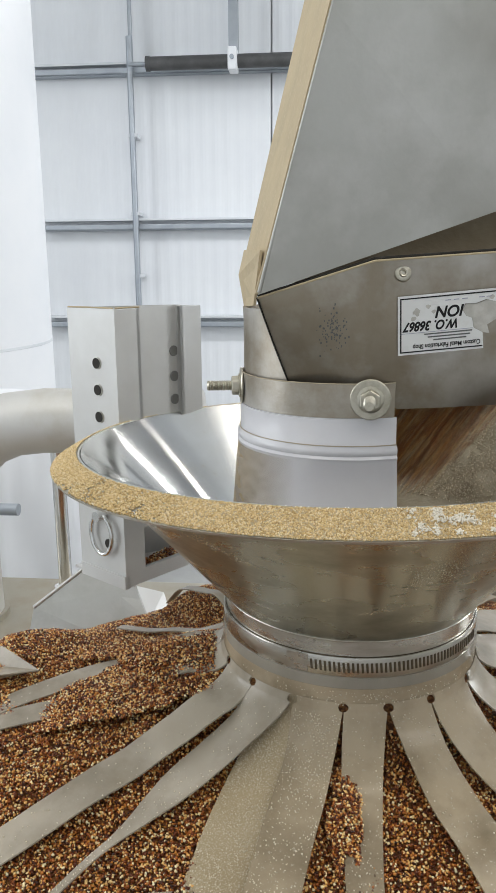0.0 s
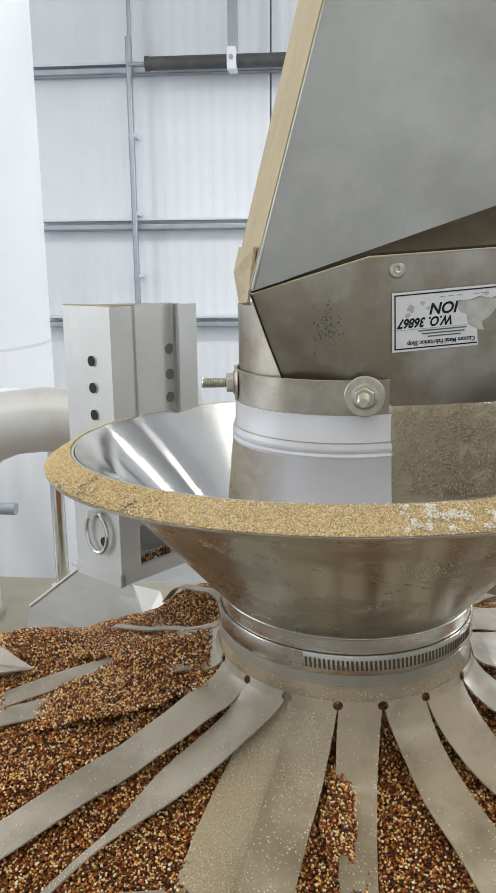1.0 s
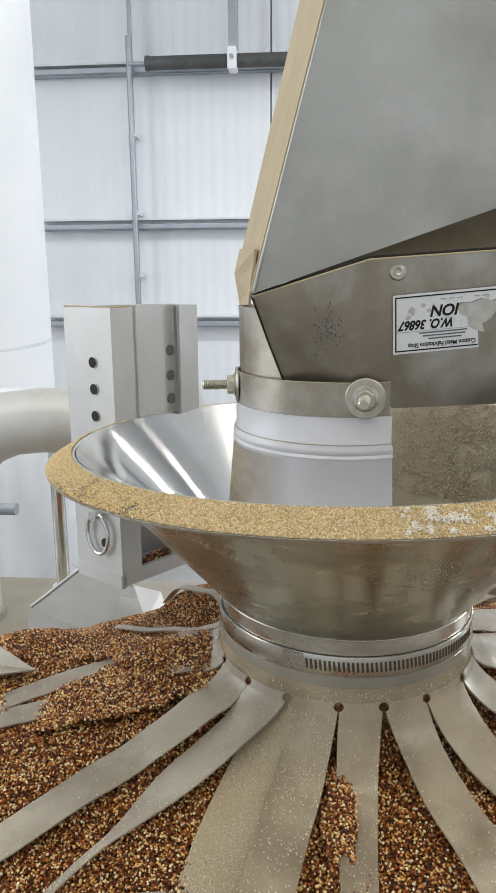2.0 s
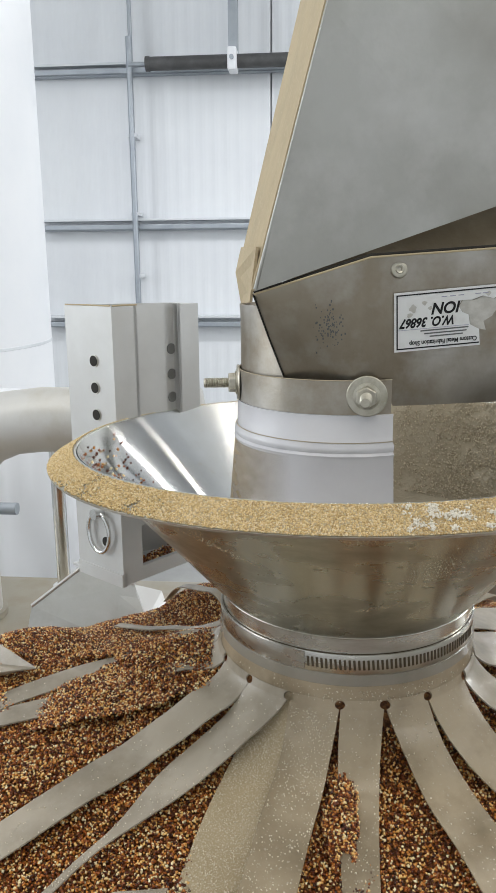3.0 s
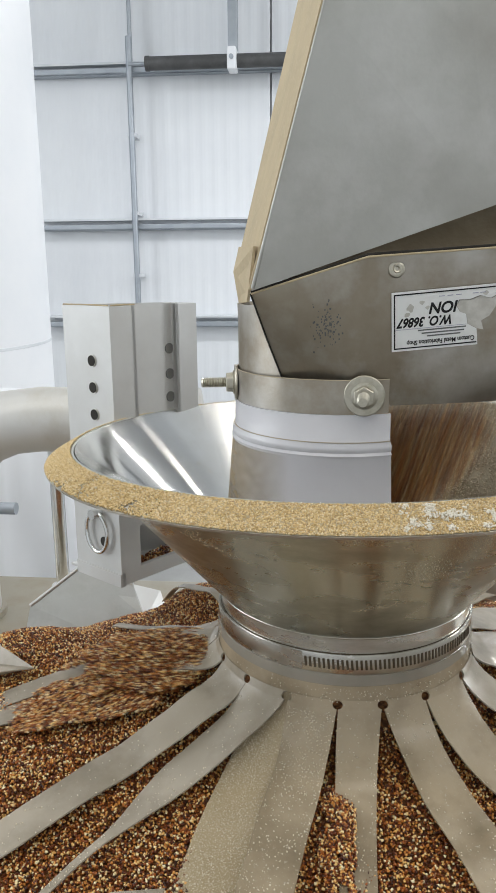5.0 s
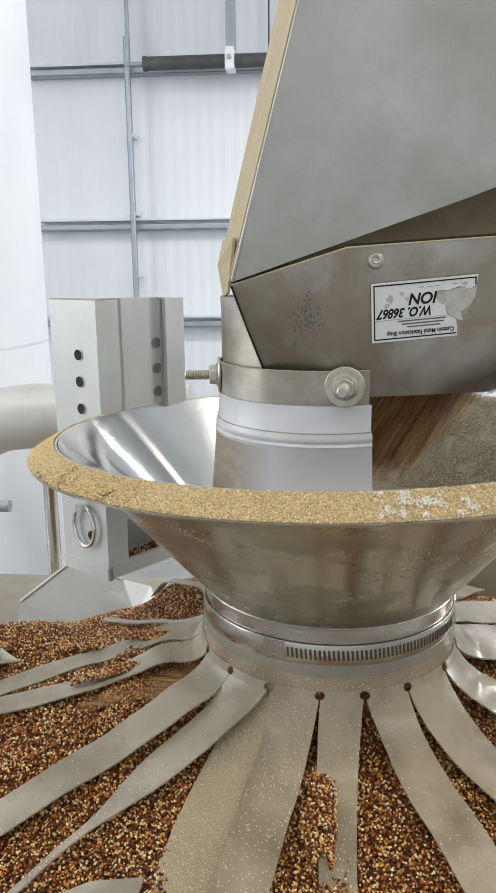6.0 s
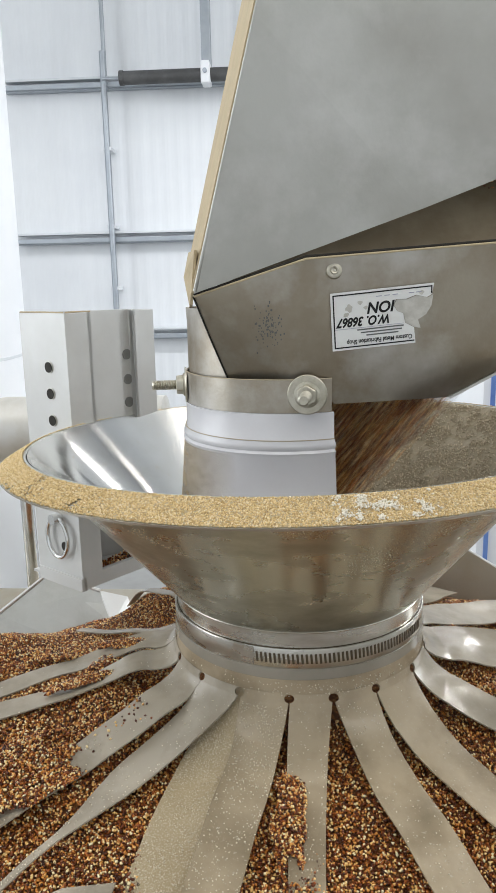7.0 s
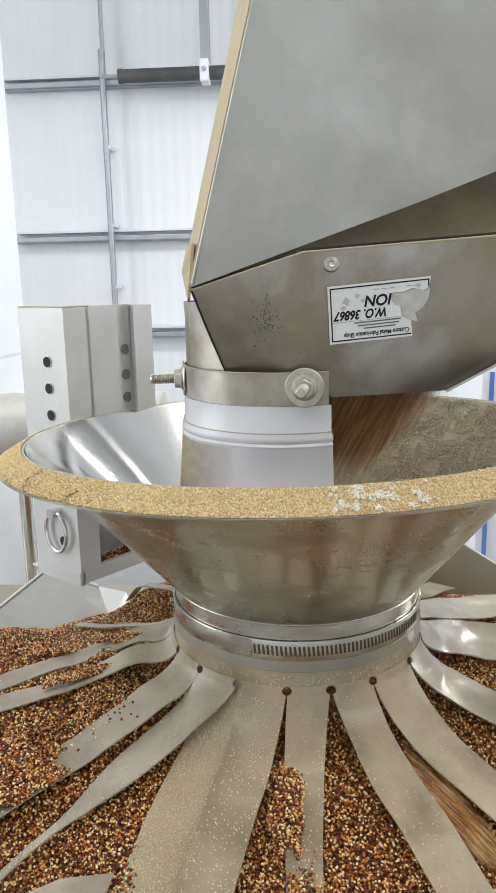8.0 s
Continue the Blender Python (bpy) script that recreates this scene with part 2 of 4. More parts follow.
def sheet_bm(corners, thick):
    """A flat or nearly flat plate through the given corners, thickened backwards."""
    bm = bmesh.new()
    vs = [Vector(c) for c in corners]
    n = Vector((0, 0, 0))
    for i in range(len(vs)):
        a, b = vs[i], vs[(i + 1) % len(vs)]
        n += a.cross(b)
    n.normalize()
    front = [bm.verts.new(v) for v in vs]
    back = [bm.verts.new(v - n * thick) for v in vs]
    bm.faces.new(front)
    bm.faces.new(list(reversed(back)))
    for i in range(len(vs)):
        j = (i + 1) % len(vs)
        bm.faces.new((front[i], back[i], back[j], front[j]))
    return bm


def extrude_plan_bm(line, z0, z1, thick):
    """A folded sheet that follows a line in plan, with thickness."""
    bm = bmesh.new()
    pts = [Vector((x, y)) for x, y in line]
    off = []
    for i, p in enumerate(pts):
        d0 = (pts[i] - pts[i - 1]).normalized() if i else (pts[1] - pts[0]).normalized()
        d1 = (pts[i + 1] - pts[i]).normalized() if i < len(pts) - 1 else d0
        n = (Vector((-d0.y, d0.x)) + Vector((-d1.y, d1.x)))
        n.normalize()
        c = max(0.35, n.dot(Vector((-d0.y, d0.x))))
        off.append(p + n * thick / c)
    rows = []
    for z in (z0, z1):
        rows.append(([bm.verts.new((*p, z)) for p in pts], [bm.verts.new((*p, z)) for p in off]))
    (f0, b0), (f1, b1) = rows
    for i in range(len(pts) - 1):
        bm.faces.new((f0[i], f0[i + 1], f1[i + 1], f1[i]))
        bm.faces.new((b0[i + 1], b0[i], b1[i], b1[i + 1]))
        bm.faces.new((f1[i], f1[i + 1], b1[i + 1], b1[i]))
        bm.faces.new((f0[i + 1], f0[i], b0[i], b0[i + 1]))
    bm.faces.new((f0[0], f1[0], b1[0], b0[0]))
    bm.faces.new((f0[-1], b0[-1], b1[-1], f1[-1]))
    return bm


# a seed is a small eight-sided kernel, shaded smooth
ICO_V = np.array([(1, 0, 0), (-1, 0, 0), (0, 1, 0), (0, -1, 0), (0, 0, 1), (0, 0, -1)], float)
ICO_F = np.array([(0, 2, 4), (2, 1, 4), (1, 3, 4), (3, 0, 4), (2, 0, 5), (1, 2, 5), (3, 1, 5), (0, 3, 5)])
RNG = np.random.default_rng(7)


def grains_mesh(name, places, size, mat, squash=(1.0, 0.85, 0.7), spread=0.25, rounded=True):
    """Small seeds at the places, each turned and sized at random, as one mesh."""
    places = np.asarray(places, float)
    n = len(places)
    q = RNG.normal(size=(n, 4))
    q /= np.linalg.norm(q, axis=1)[:, None]
    w, x, y, z = q.T
    R = np.stack([1 - 2 * (y * y + z * z), 2 * (x * y - z * w), 2 * (x * z + y * w),
                  2 * (x * y + z * w), 1 - 2 * (x * x + z * z), 2 * (y * z - x * w),
                  2 * (x * z - y * w), 2 * (y * z + x * w), 1 - 2 * (x * x + y * y)], axis=1).reshape(n, 3, 3)
    s = size * (1 + spread * RNG.uniform(-1, 1, size=n))
    shape = ICO_V * np.array(squash)
    V = np.einsum("nij,kj->nki", R, shape) * s[:, None, None] + places[:, None, :]
    F = ICO_F[None] + (np.arange(n) * len(ICO_V))[:, None, None]
    me = bpy.data.meshes.new(name)
    nv, nf = n * len(ICO_V), n * len(ICO_F)
    me.vertices.add(nv)
    me.vertices.foreach_set("co", V.reshape(-1))
    me.loops.add(nf * 3)
    me.loops.foreach_set("vertex_index", F.reshape(-1).astype(np.int32))
    me.polygons.add(nf)
    me.polygons.foreach_set("loop_start", np.arange(nf, dtype=np.int32) * 3)
    me.polygons.foreach_set("loop_total", np.full(nf, 3, dtype=np.int32))
    me.polygons.foreach_set("use_smooth", np.full(nf, rounded))
    me.materials.append(mat)
    me.update()
    me.validate()
    return me


# ---------------------------------------------------------------- the hall
def hall():
    f = part("floor", box_bm(-6, 6, -4.2, 5.2, -1.6, -1.5), FLOOR)
    tagged(f, "grey concrete hall floor", "floor", kind="structure")
    c = part("ceiling", box_bm(-6, 6, -4.2, 5.2, 4.5, 4.6), WALL)
    tagged(c, "white panelled hall ceiling", "ceiling", kind="structure")
    for name, b in (("wall_south", (-6, 6, -4.2, -4.1)), ("wall_east", (5.9, 6, -4.1, 5.0)), ("wall_west", (-6, -5.9, -4.1, 5.0))):
        w = part(name, box_bm(b[0], b[1], b[2], b[3], -1.5, 4.5), WALL)
        tagged(w, "plain hall wall", "wall", kind="structure")
    w = base("wall_north", "white insulated panel wall with grey steel rails", "wall", kind="structure")
    part("backing", box_bm(-6, 6, 5.06, 5.2, -1.5, 4.5), RAIL_LIGHT, w)
    # insulated panels with fine ribs and open joints
    xs = [-5.9, -5.13, -4.175, -3.22, -2.265, -1.31, -0.355, 0.60, 1.555, 2.51, 3.465, 4.42, 5.375, 5.9]
    for a, b in zip(xs, xs[1:]):
        bm = bmesh.new()
        n = 44
        prof = []
        for i in range(n + 1):
            x = a + 0.006 + (b - a - 0.012) * i / n
            prof.append((x, 5.0 + (0.0025 if i % 4 in (0, 1) else 0.0)))
        lo = [bm.verts.new((x, y, -1.5)) for x, y in prof]
        hi = [bm.verts.new((x, y, 4.5)) for x, y in prof]
        for i in range(n):
            bm.faces.new((lo[i], lo[i + 1], hi[i + 1], hi[i]))
        for x, i in ((prof[0][0], 0), (prof[-1][0], -1)):
            v0, v1 = bm.verts.new((x, 5.06, -1.5)), bm.verts.new((x, 5.06, 4.5))
            bm.faces.new((lo[i], hi[i], v1, v0))
        part("panel", bm, WALL, w)


def c_rail(name, x0, x1, z, label):
    """Cold rolled rail: web, two flanges and lips."""
    r = base(name, label, "rail", group="wall rails")
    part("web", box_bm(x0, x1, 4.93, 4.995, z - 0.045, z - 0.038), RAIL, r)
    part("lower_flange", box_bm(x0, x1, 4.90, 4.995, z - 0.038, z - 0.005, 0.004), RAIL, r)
    # same rail steel; the light on the upper flange is put into a paler colour
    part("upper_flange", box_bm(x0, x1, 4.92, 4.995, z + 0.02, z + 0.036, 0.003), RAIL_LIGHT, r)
    return r


def wall_fittings():
    for z in (1.568, 0.557, -0.118):
        c_rail("wall_rail", -2.0, 5.8, z, "grey galvanised steel rail across the panel wall")
    p = base("wall_post", "thin grey steel post fixed to the panel wall", "post")
    part("tube", tube_bm([(-1.292, 4.86, -1.4), (-1.292, 4.86, 0.6), (-1.292, 4.86, 1.74)], 0.020, 12), RAIL, p, smooth=True)
    part("upper_tube", tube_bm([(-1.290, 4.90, 1.60), (-1.290, 4.90, 4.5)], 0.014, 12), RAIL, p, smooth=True)
    for z in (1.13, 0.62, 0.2):
        part("clip", box_bm(-1.32, -1.264, 4.85, 4.99, z - 0.012, z + 0.012, 0.003), RAIL_LIGHT, p)
    h = base("hanger_post", "dark grey steel hanger holding the roller tube", "post")
    part("bar", box_bm(-0.618, -0.556, 4.76, 4.82, 1.585, 4.50, 0.006), RAIL, h)
    part("clamp", box_bm(-0.610, -0.552, 4.62, 4.76, 1.465, 1.60, 0.012), WHITE, h, "white clamp block")
    part("clamp_bolt", tube_bm([(-0.581, 4.60, 1.535), (-0.581, 4.64, 1.535)], 0.014, 10), RAIL, h)
    t = base("roller_tube", "long dark roller tube under the hall eaves", "tube")
    part("tube", tube_bm([(-1.12, 4.70, 1.530), (2.5, 4.70, 1.530)], 0.042, 20), BLACK_BAR, t, smooth=True)
    part("end_pin", tube_bm([(-1.26, 4.70, 1.530), (-1.12, 4.70, 1.530)], 0.012, 10), RAIL, t, smooth=True)
    part("end_cap", tube_bm([(-1.145, 4.70, 1.530), (-1.12, 4.70, 1.530)], 0.046, 20), BLACK_BAR, t, smooth=True)


def silo():
    s = base("silo", "large white smooth storage silo", "silo", at=pose(-1.555, 1.95, 0))
    part("shell", lathe_bm([(0.0, -1.5), (0.62, -1.5), (0.62, 4.0), (0.10, 4.3), (0.0, 4.3)], 96), WHITE, s, smooth=True)
    part("seam", lathe_bm([(0.618, -0.006), (0.6215, -0.004), (0.6215, 0.004), (0.618, 0.006)], 96), RAIL_LIGHT, s, "thin grey shell seam", smooth=True)


# ---------------------------------------------------------------- machine body and parts beside the funnel
def elbow_pipe():
    e = base("elbow_pipe", "dusty grey metal pipe with a bend", "pipe")
    pts = [(-0.16, 0.40, 0.055), (-0.355, 0.40, 0.055), (-0.398, 0.40, 0.050), (-0.434, 0.40, 0.034), (-0.460, 0.40, 0.006), (-0.472, 0.40, -0.035), (-0.472, 0.40, -0.21)]
    part("pipe", tube_bm(pts, 0.040, 28), PIPE, e, smooth=True)
    part("flange", tube_bm([(-0.472, 0.40, -0.21), (-0.472, 0.40, -0.202)], 0.046, 28), ALU_TAN, e, smooth=True)


def machine_body():
    """The weigher under the heap: a cabinet, a round pan on it."""
    m = base("weigher_body", "grey steel machine body that carries the seed pan", "machine")
    part("cabinet", box_bm(-0.72, 0.72, -0.34, 0.52, -1.5, -0.236, 0.01), ALU, m)
    part("pan", lathe_bm([(0.02, -0.235), (0.40, -0.235), (0.43, -0.17), (0.426, -0.17), (0.396, -0.231), (0.02, -0.231)], 96, closed=True), STEEL, m, smooth=True)


def left_background():
    d = part("machine_deck", box_bm(-0.75, -0.10, 0.14, 0.53, -0.235, -0.21, 0.004), ALU_TAN)
    tagged(d, "dusty tan metal deck beside the seed heap", "deck")
    p = base("guard_post", "bright round steel post standing on the deck", "post")
    part("tube", tube_bm([(-0.376, 0.49, -0.21), (-0.376, 0.49, 0.04)], 0.0095, 20), STEEL_BRIGHT, p, smooth=True)
    part("foot", tube_bm([(-0.376, 0.49, -0.21), (-0.376, 0.49, -0.203)], 0.016, 20), STEEL_BRIGHT, p, smooth=True)
    q = part("pipe_stub", tube_bm([(-0.66, 0.60, -0.128), (-0.484, 0.60, -0.128)], 0.0095, 20), RAIL, smooth=True)
    tagged(q, "grey pipe stub beside the bulk bag", "pipe")
    t = base("bulk_bag", "white woven bulk bag with soft folds", "bag", at=pose(-0.72, 0.92, 0))
    bm = lathe_bm([(0.0, -1.5), (0.22, -1.5)] + [(0.235, -1.4 + 0.1 * k) for k in range(11)] + [(0.236, -0.38 + 0.02 * k) for k in range(17)] + [(0.228, -0.042), (0.20, -0.020), (0.10, -0.008), (0.0, -0.004)], 120)
    for v in bm.verts:
        fold = 1 + 0.10 * noise.noise((v.co.x * 9, v.co.y * 9, v.co.z * 2.2)) + 0.03 * noise.noise((v.co.x * 30, v.co.y * 30, v.co.z * 7 + 5))
        v.co.x, v.co.y = v.co.x * fold, v.co.y * fold
    part("cloth", bm, WHITE, t, smooth=True)
    for dx in (0.05, 0.13):
        part("lifting_strap", tube_bm([(dx, -0.222, -0.42), (dx + 0.004, -0.246, -0.25), (dx - 0.003, -0.244, -0.14), (dx - 0.01, -0.222, -0.05)], 0.004, 8), RAIL_LIGHT, t, smooth=True)
    g = base("hopper_side", "folded grey sheet metal hopper side", "hopper")
    part("panel", sheet_bm([(-0.262, 0.235, -0.068), (-0.312, 0.215, -0.105), (-0.318, 0.20, -0.15), (-0.17, 0.19, -0.15), (-0.188, 0.205, -0.11), (-0.205, 0.225, -0.082)], 0.002), STEEL_CHUTE, g)
    part("fold", sheet_bm([(-0.205, 0.225, -0.082), (-0.188, 0.205, -0.11), (-0.17, 0.19, -0.15), (-0.155, 0.215, -0.15), (-0.180, 0.240, -0.095)], 0.002), ALU, g)
    part("rim_bead", tube_bm([(-0.312, 0.215, -0.105), (-0.262, 0.235, -0.068), (-0.205, 0.225, -0.082)], 0.002, 8), ALU, g)
    part("leg", box_bm(-0.30, -0.20, 0.20, 0.215, -0.235, -0.13), ALU_TAN, g)


def right_background():
    g = base("hopper_side", "folded grey sheet metal hopper side", "hopper")
    part("panel", sheet_bm([(0.10, 0.266, -0.006), (0.178, 0.262, -0.0518), (0.236, 0.258, -0.088), (0.236, 0.238, -0.215), (0.10, 0.245, -0.215)], 0.002), ALU_TAN, g)
    part("side_panel", sheet_bm([(0.236, 0.258, -0.088), (0.32, 0.200, -0.088), (0.32, 0.185, -0.215), (0.236, 0.238, -0.215)], 0.002), ALU, g)
    part("rim_bead", tube_bm([(0.10, 0.266, -0.006), (0.178, 0.262, -0.0518), (0.236, 0.258, -0.088), (0.32, 0.200, -0.088)], 0.0018, 8), ALU, g)
    b = base("striped_sack", "white woven sack with blue stripes", "sack", at=pose(0.575, 1.15, 0))
    part("cloth", box_bm(-0.22, 0.22, -0.15, 0.15, -1.5, 0.10, 0.05), WHITE, b, smooth=True)
    for x in (-0.198, -0.16, -0.10, 0.02, 0.10):
        part("stripe", box_bm(x, x + 0.009, -0.1535, -0.149, -1.4, 0.04, 0.001), BLUE, b, "blue stripe")
    d = part("machine_deck", box_bm(0.12, 0.75, 0.24, 0.60, -0.235, -0.21, 0.004), ALU_TAN)
    tagged(d, "dusty tan metal deck beside the seed heap", "deck")


def bracket_box():
    b = base("column_bracket", "folded grey aluminium column with round holes", "bracket")
    P0, P1, P4 = Vector((-0.2165, 0.0935)), Vector((-0.171, 0.0625)), Vector((-0.118, 0.132))
    d = (P4 - P1).normalized()
    nrm = Vector((-d.y, d.x))
    L = (P4 - P1).length
    P2, P3 = P1 + d * L * 0.27, P1 + d * L * 0.74
    depth = 0.005
    top, low = 0.2075, -0.012
    side = part("side_plate", extrude_plan_bm([P0, P1 - d * 0.0], low, top, 0.003), ALU, b)
    # flanges and recessed web
    part("front_flange", extrude_plan_bm([P1 + d * 0.001, P2], 0.055, top - 0.001, 0.003), ALU, b)
    part("sill_lip", extrude_plan_bm([P0 - d * 0.0008, P1 - d * 0.0012, P1 + d * 0.004], low - 0.001, low + 0.010, 0.002), ALU, b)
    part("recess_web", extrude_plan_bm([P2, P2 + nrm * depth, P3 + nrm * depth, P3], 0.055, top, 0.003), ALU, b)
    part("rear_flange", extrude_plan_bm([P3, P4, P4 + nrm * 0.03], 0.055, top - 0.001, 0.003), ALU, b)
    part("back_plate", extrude_plan_bm([P4 + nrm * 0.03, P0 + d * 0.022 + nrm * 0.004, P0 + d * 0.003], low, top - 0.001, 0.003), ALU, b)
    part("lower_front", extrude_plan_bm([P1 + d * 0.001, P1 + d * 0.020], low + 0.012, 0.055, 0.003), ALU, b)
    part("lintel", extrude_plan_bm([P1 + d * 0.020, P4], 0.034, 0.055, 0.003), ALU, b)
    part("sill", extrude_plan_bm([P1 + d * 0.001, P4 + d * 0.03], low, low + 0.012, 0.004), ALU, b)
    part("tray", sheet_bm([(*(P1 + d * 0.003 + nrm * 0.004), low + 0.004), (*(P4 + d * 0.02 + nrm * 0.004), low + 0.004), (*(P4 + d * 0.02 + nrm * 0.05), low + 0.004), (*(P0 + nrm * 0.01), low + 0.004)], 0.002), ALU, b)
    inside = [P1 + d * 0.004 + nrm * 0.004, P4 + nrm * 0.004, P4 + nrm * 0.028, P0 + d * 0.02]
    part("chamber_lid", sheet_bm([(*p, 0.0545) for p in inside], 0.002), ALU, b)
    for a0, a1 in ((P0 + (P1 - P0) * 0.03, P1 - (P1 - P0) * 0.02), (P1 + d * 0.001, P2)):
        part("dust_edge", tube_bm([(*a0, top), (*((a0 + a1) / 2), top + 0.0002), (*a1, top)], 0.0006, 8), DUSTY, b, "tan dust on the top edge")
    pile = []
    for q in range(900):
        f, g = RNG.uniform(0.1, 0.95), RNG.uniform(0.1, 0.9)
        c0 = P1 + d * (L * f) + nrm * (0.005 + 0.022 * g)
        pile.append((c0.x, c0.y, low + 0.005 + 0.008 * f * RNG.uniform(0.2, 1)))
    seeds = new("seed_pile", grains_mesh("seed_pile", pile, 0.0012, SEED))
    seeds.parent = b
    tagged(seeds, "brown seed lying in the chamber", kind="stuff")
    # holes with dark bores and a rim
    sd = (P1 - P0).normalized()
    sn = Vector((sd.y, -sd.x))
    ang = math.degrees(math.atan2(sd.y, sd.x))
    for z in (0.166, 0.1455, 0.1245):
        c = P0 + sd * (P1 - P0).length * 0.60 + sn * 0.0004
        for nm, r, mt, o in (("hole_rim", 0.0047, STEEL, 0.0), ("hole", 0.0041, DARK, 0.0004)):
            bm = bmesh.new()
            bmesh.ops.create_cone(bm, cap_ends=True, segments=24, radius1=r, radius2=r, depth=0.001)
            bm.transform(pose(*(c + sn * o), z, 90, 0, ang))
            part(nm, bm, mt, b)
    dang = math.degrees(math.atan2(d.y, d.x))
    for z in (0.1715, 0.1512, 0.1325):
        c = P3 - d * 0.0035 + nrm * (depth - 0.0004)
        bm = bmesh.new()
        bmesh.ops.create_cone(bm, cap_ends=True, segments=24, radius1=0.0042, radius2=0.0042, depth=0.001)
        bm.transform(pose(*c, z, 90, 0, dang))
        part("hole", bm, BORE, b)
    # pull ring on the lower side
    c = P0 + sd * (P1 - P0).length * 0.58 + sn * 0.004
    pts = [(c.x + sd.x * 0.0125 * math.sin(a), c.y + sd.y * 0.0125 * math.sin(a) + 0.0, 0.0295 + 0.0165 * math.cos(a)) for a in [2 * math.pi * k / 40 for k in range(41)]]
    part("pull_ring", tube_bm(pts, 0.0018, 10, caps=False), STEEL_BRIGHT, b, "bright steel pull ring", smooth=True)
    part("ring_post", tube_bm([(c.x - sn.x * 0.005, c.y - sn.y * 0.005, 0.0455), (c.x + sn.x * 0.005, c.y + sn.y * 0.005, 0.0455)], 0.0042, 14), STEEL_BRIGHT, b, smooth=True)
    c2 = c + sd * 0.004
    part("keyhole", tube_bm([(c2.x - sn.x * 0.005, c2.y - sn.y * 0.005, 0.0215), (c2.x - sn.x * 0.0032, c2.y - sn.y * 0.0032, 0.0215)], 0.0040, 14), DARK, b)
    return b


# ---------------------------------------------------------------- funnel with clamp
FUNNEL = pose(0.0003, -0.003, 0.0)
RC = 0.0835
LEAN_X, LEAN_Y = 0.024, -0.030


def rim_turn(r, z, a):
    """Place on the funnel wall; the wall leans a little more the higher it is."""
    g = max(0.0, min(1.0, (z - 0.030) / 0.098))
    x, y = r * math.sin(a), -r * math.cos(a)
    return (x - 0.0023 * g, y + 0.008 * g, z + g * (LEAN_X * x + LEAN_Y * y))


def leaning(bm):
    for v in bm.verts:
        r, a = math.hypot(v.co.x, v.co.y), math.atan2(v.co.x, -v.co.y)
        v.co = rim_turn(r, v.co.z, a)
    return bm


def brim_point(u, a):
    """A place on the sloping brim: u from inner edge 0 to outer edge 1, a the bearing."""
    r, z = 0.1748 + u * 0.0155, 0.1287 - u * 0.0088
    return rim_turn(r, z, a)


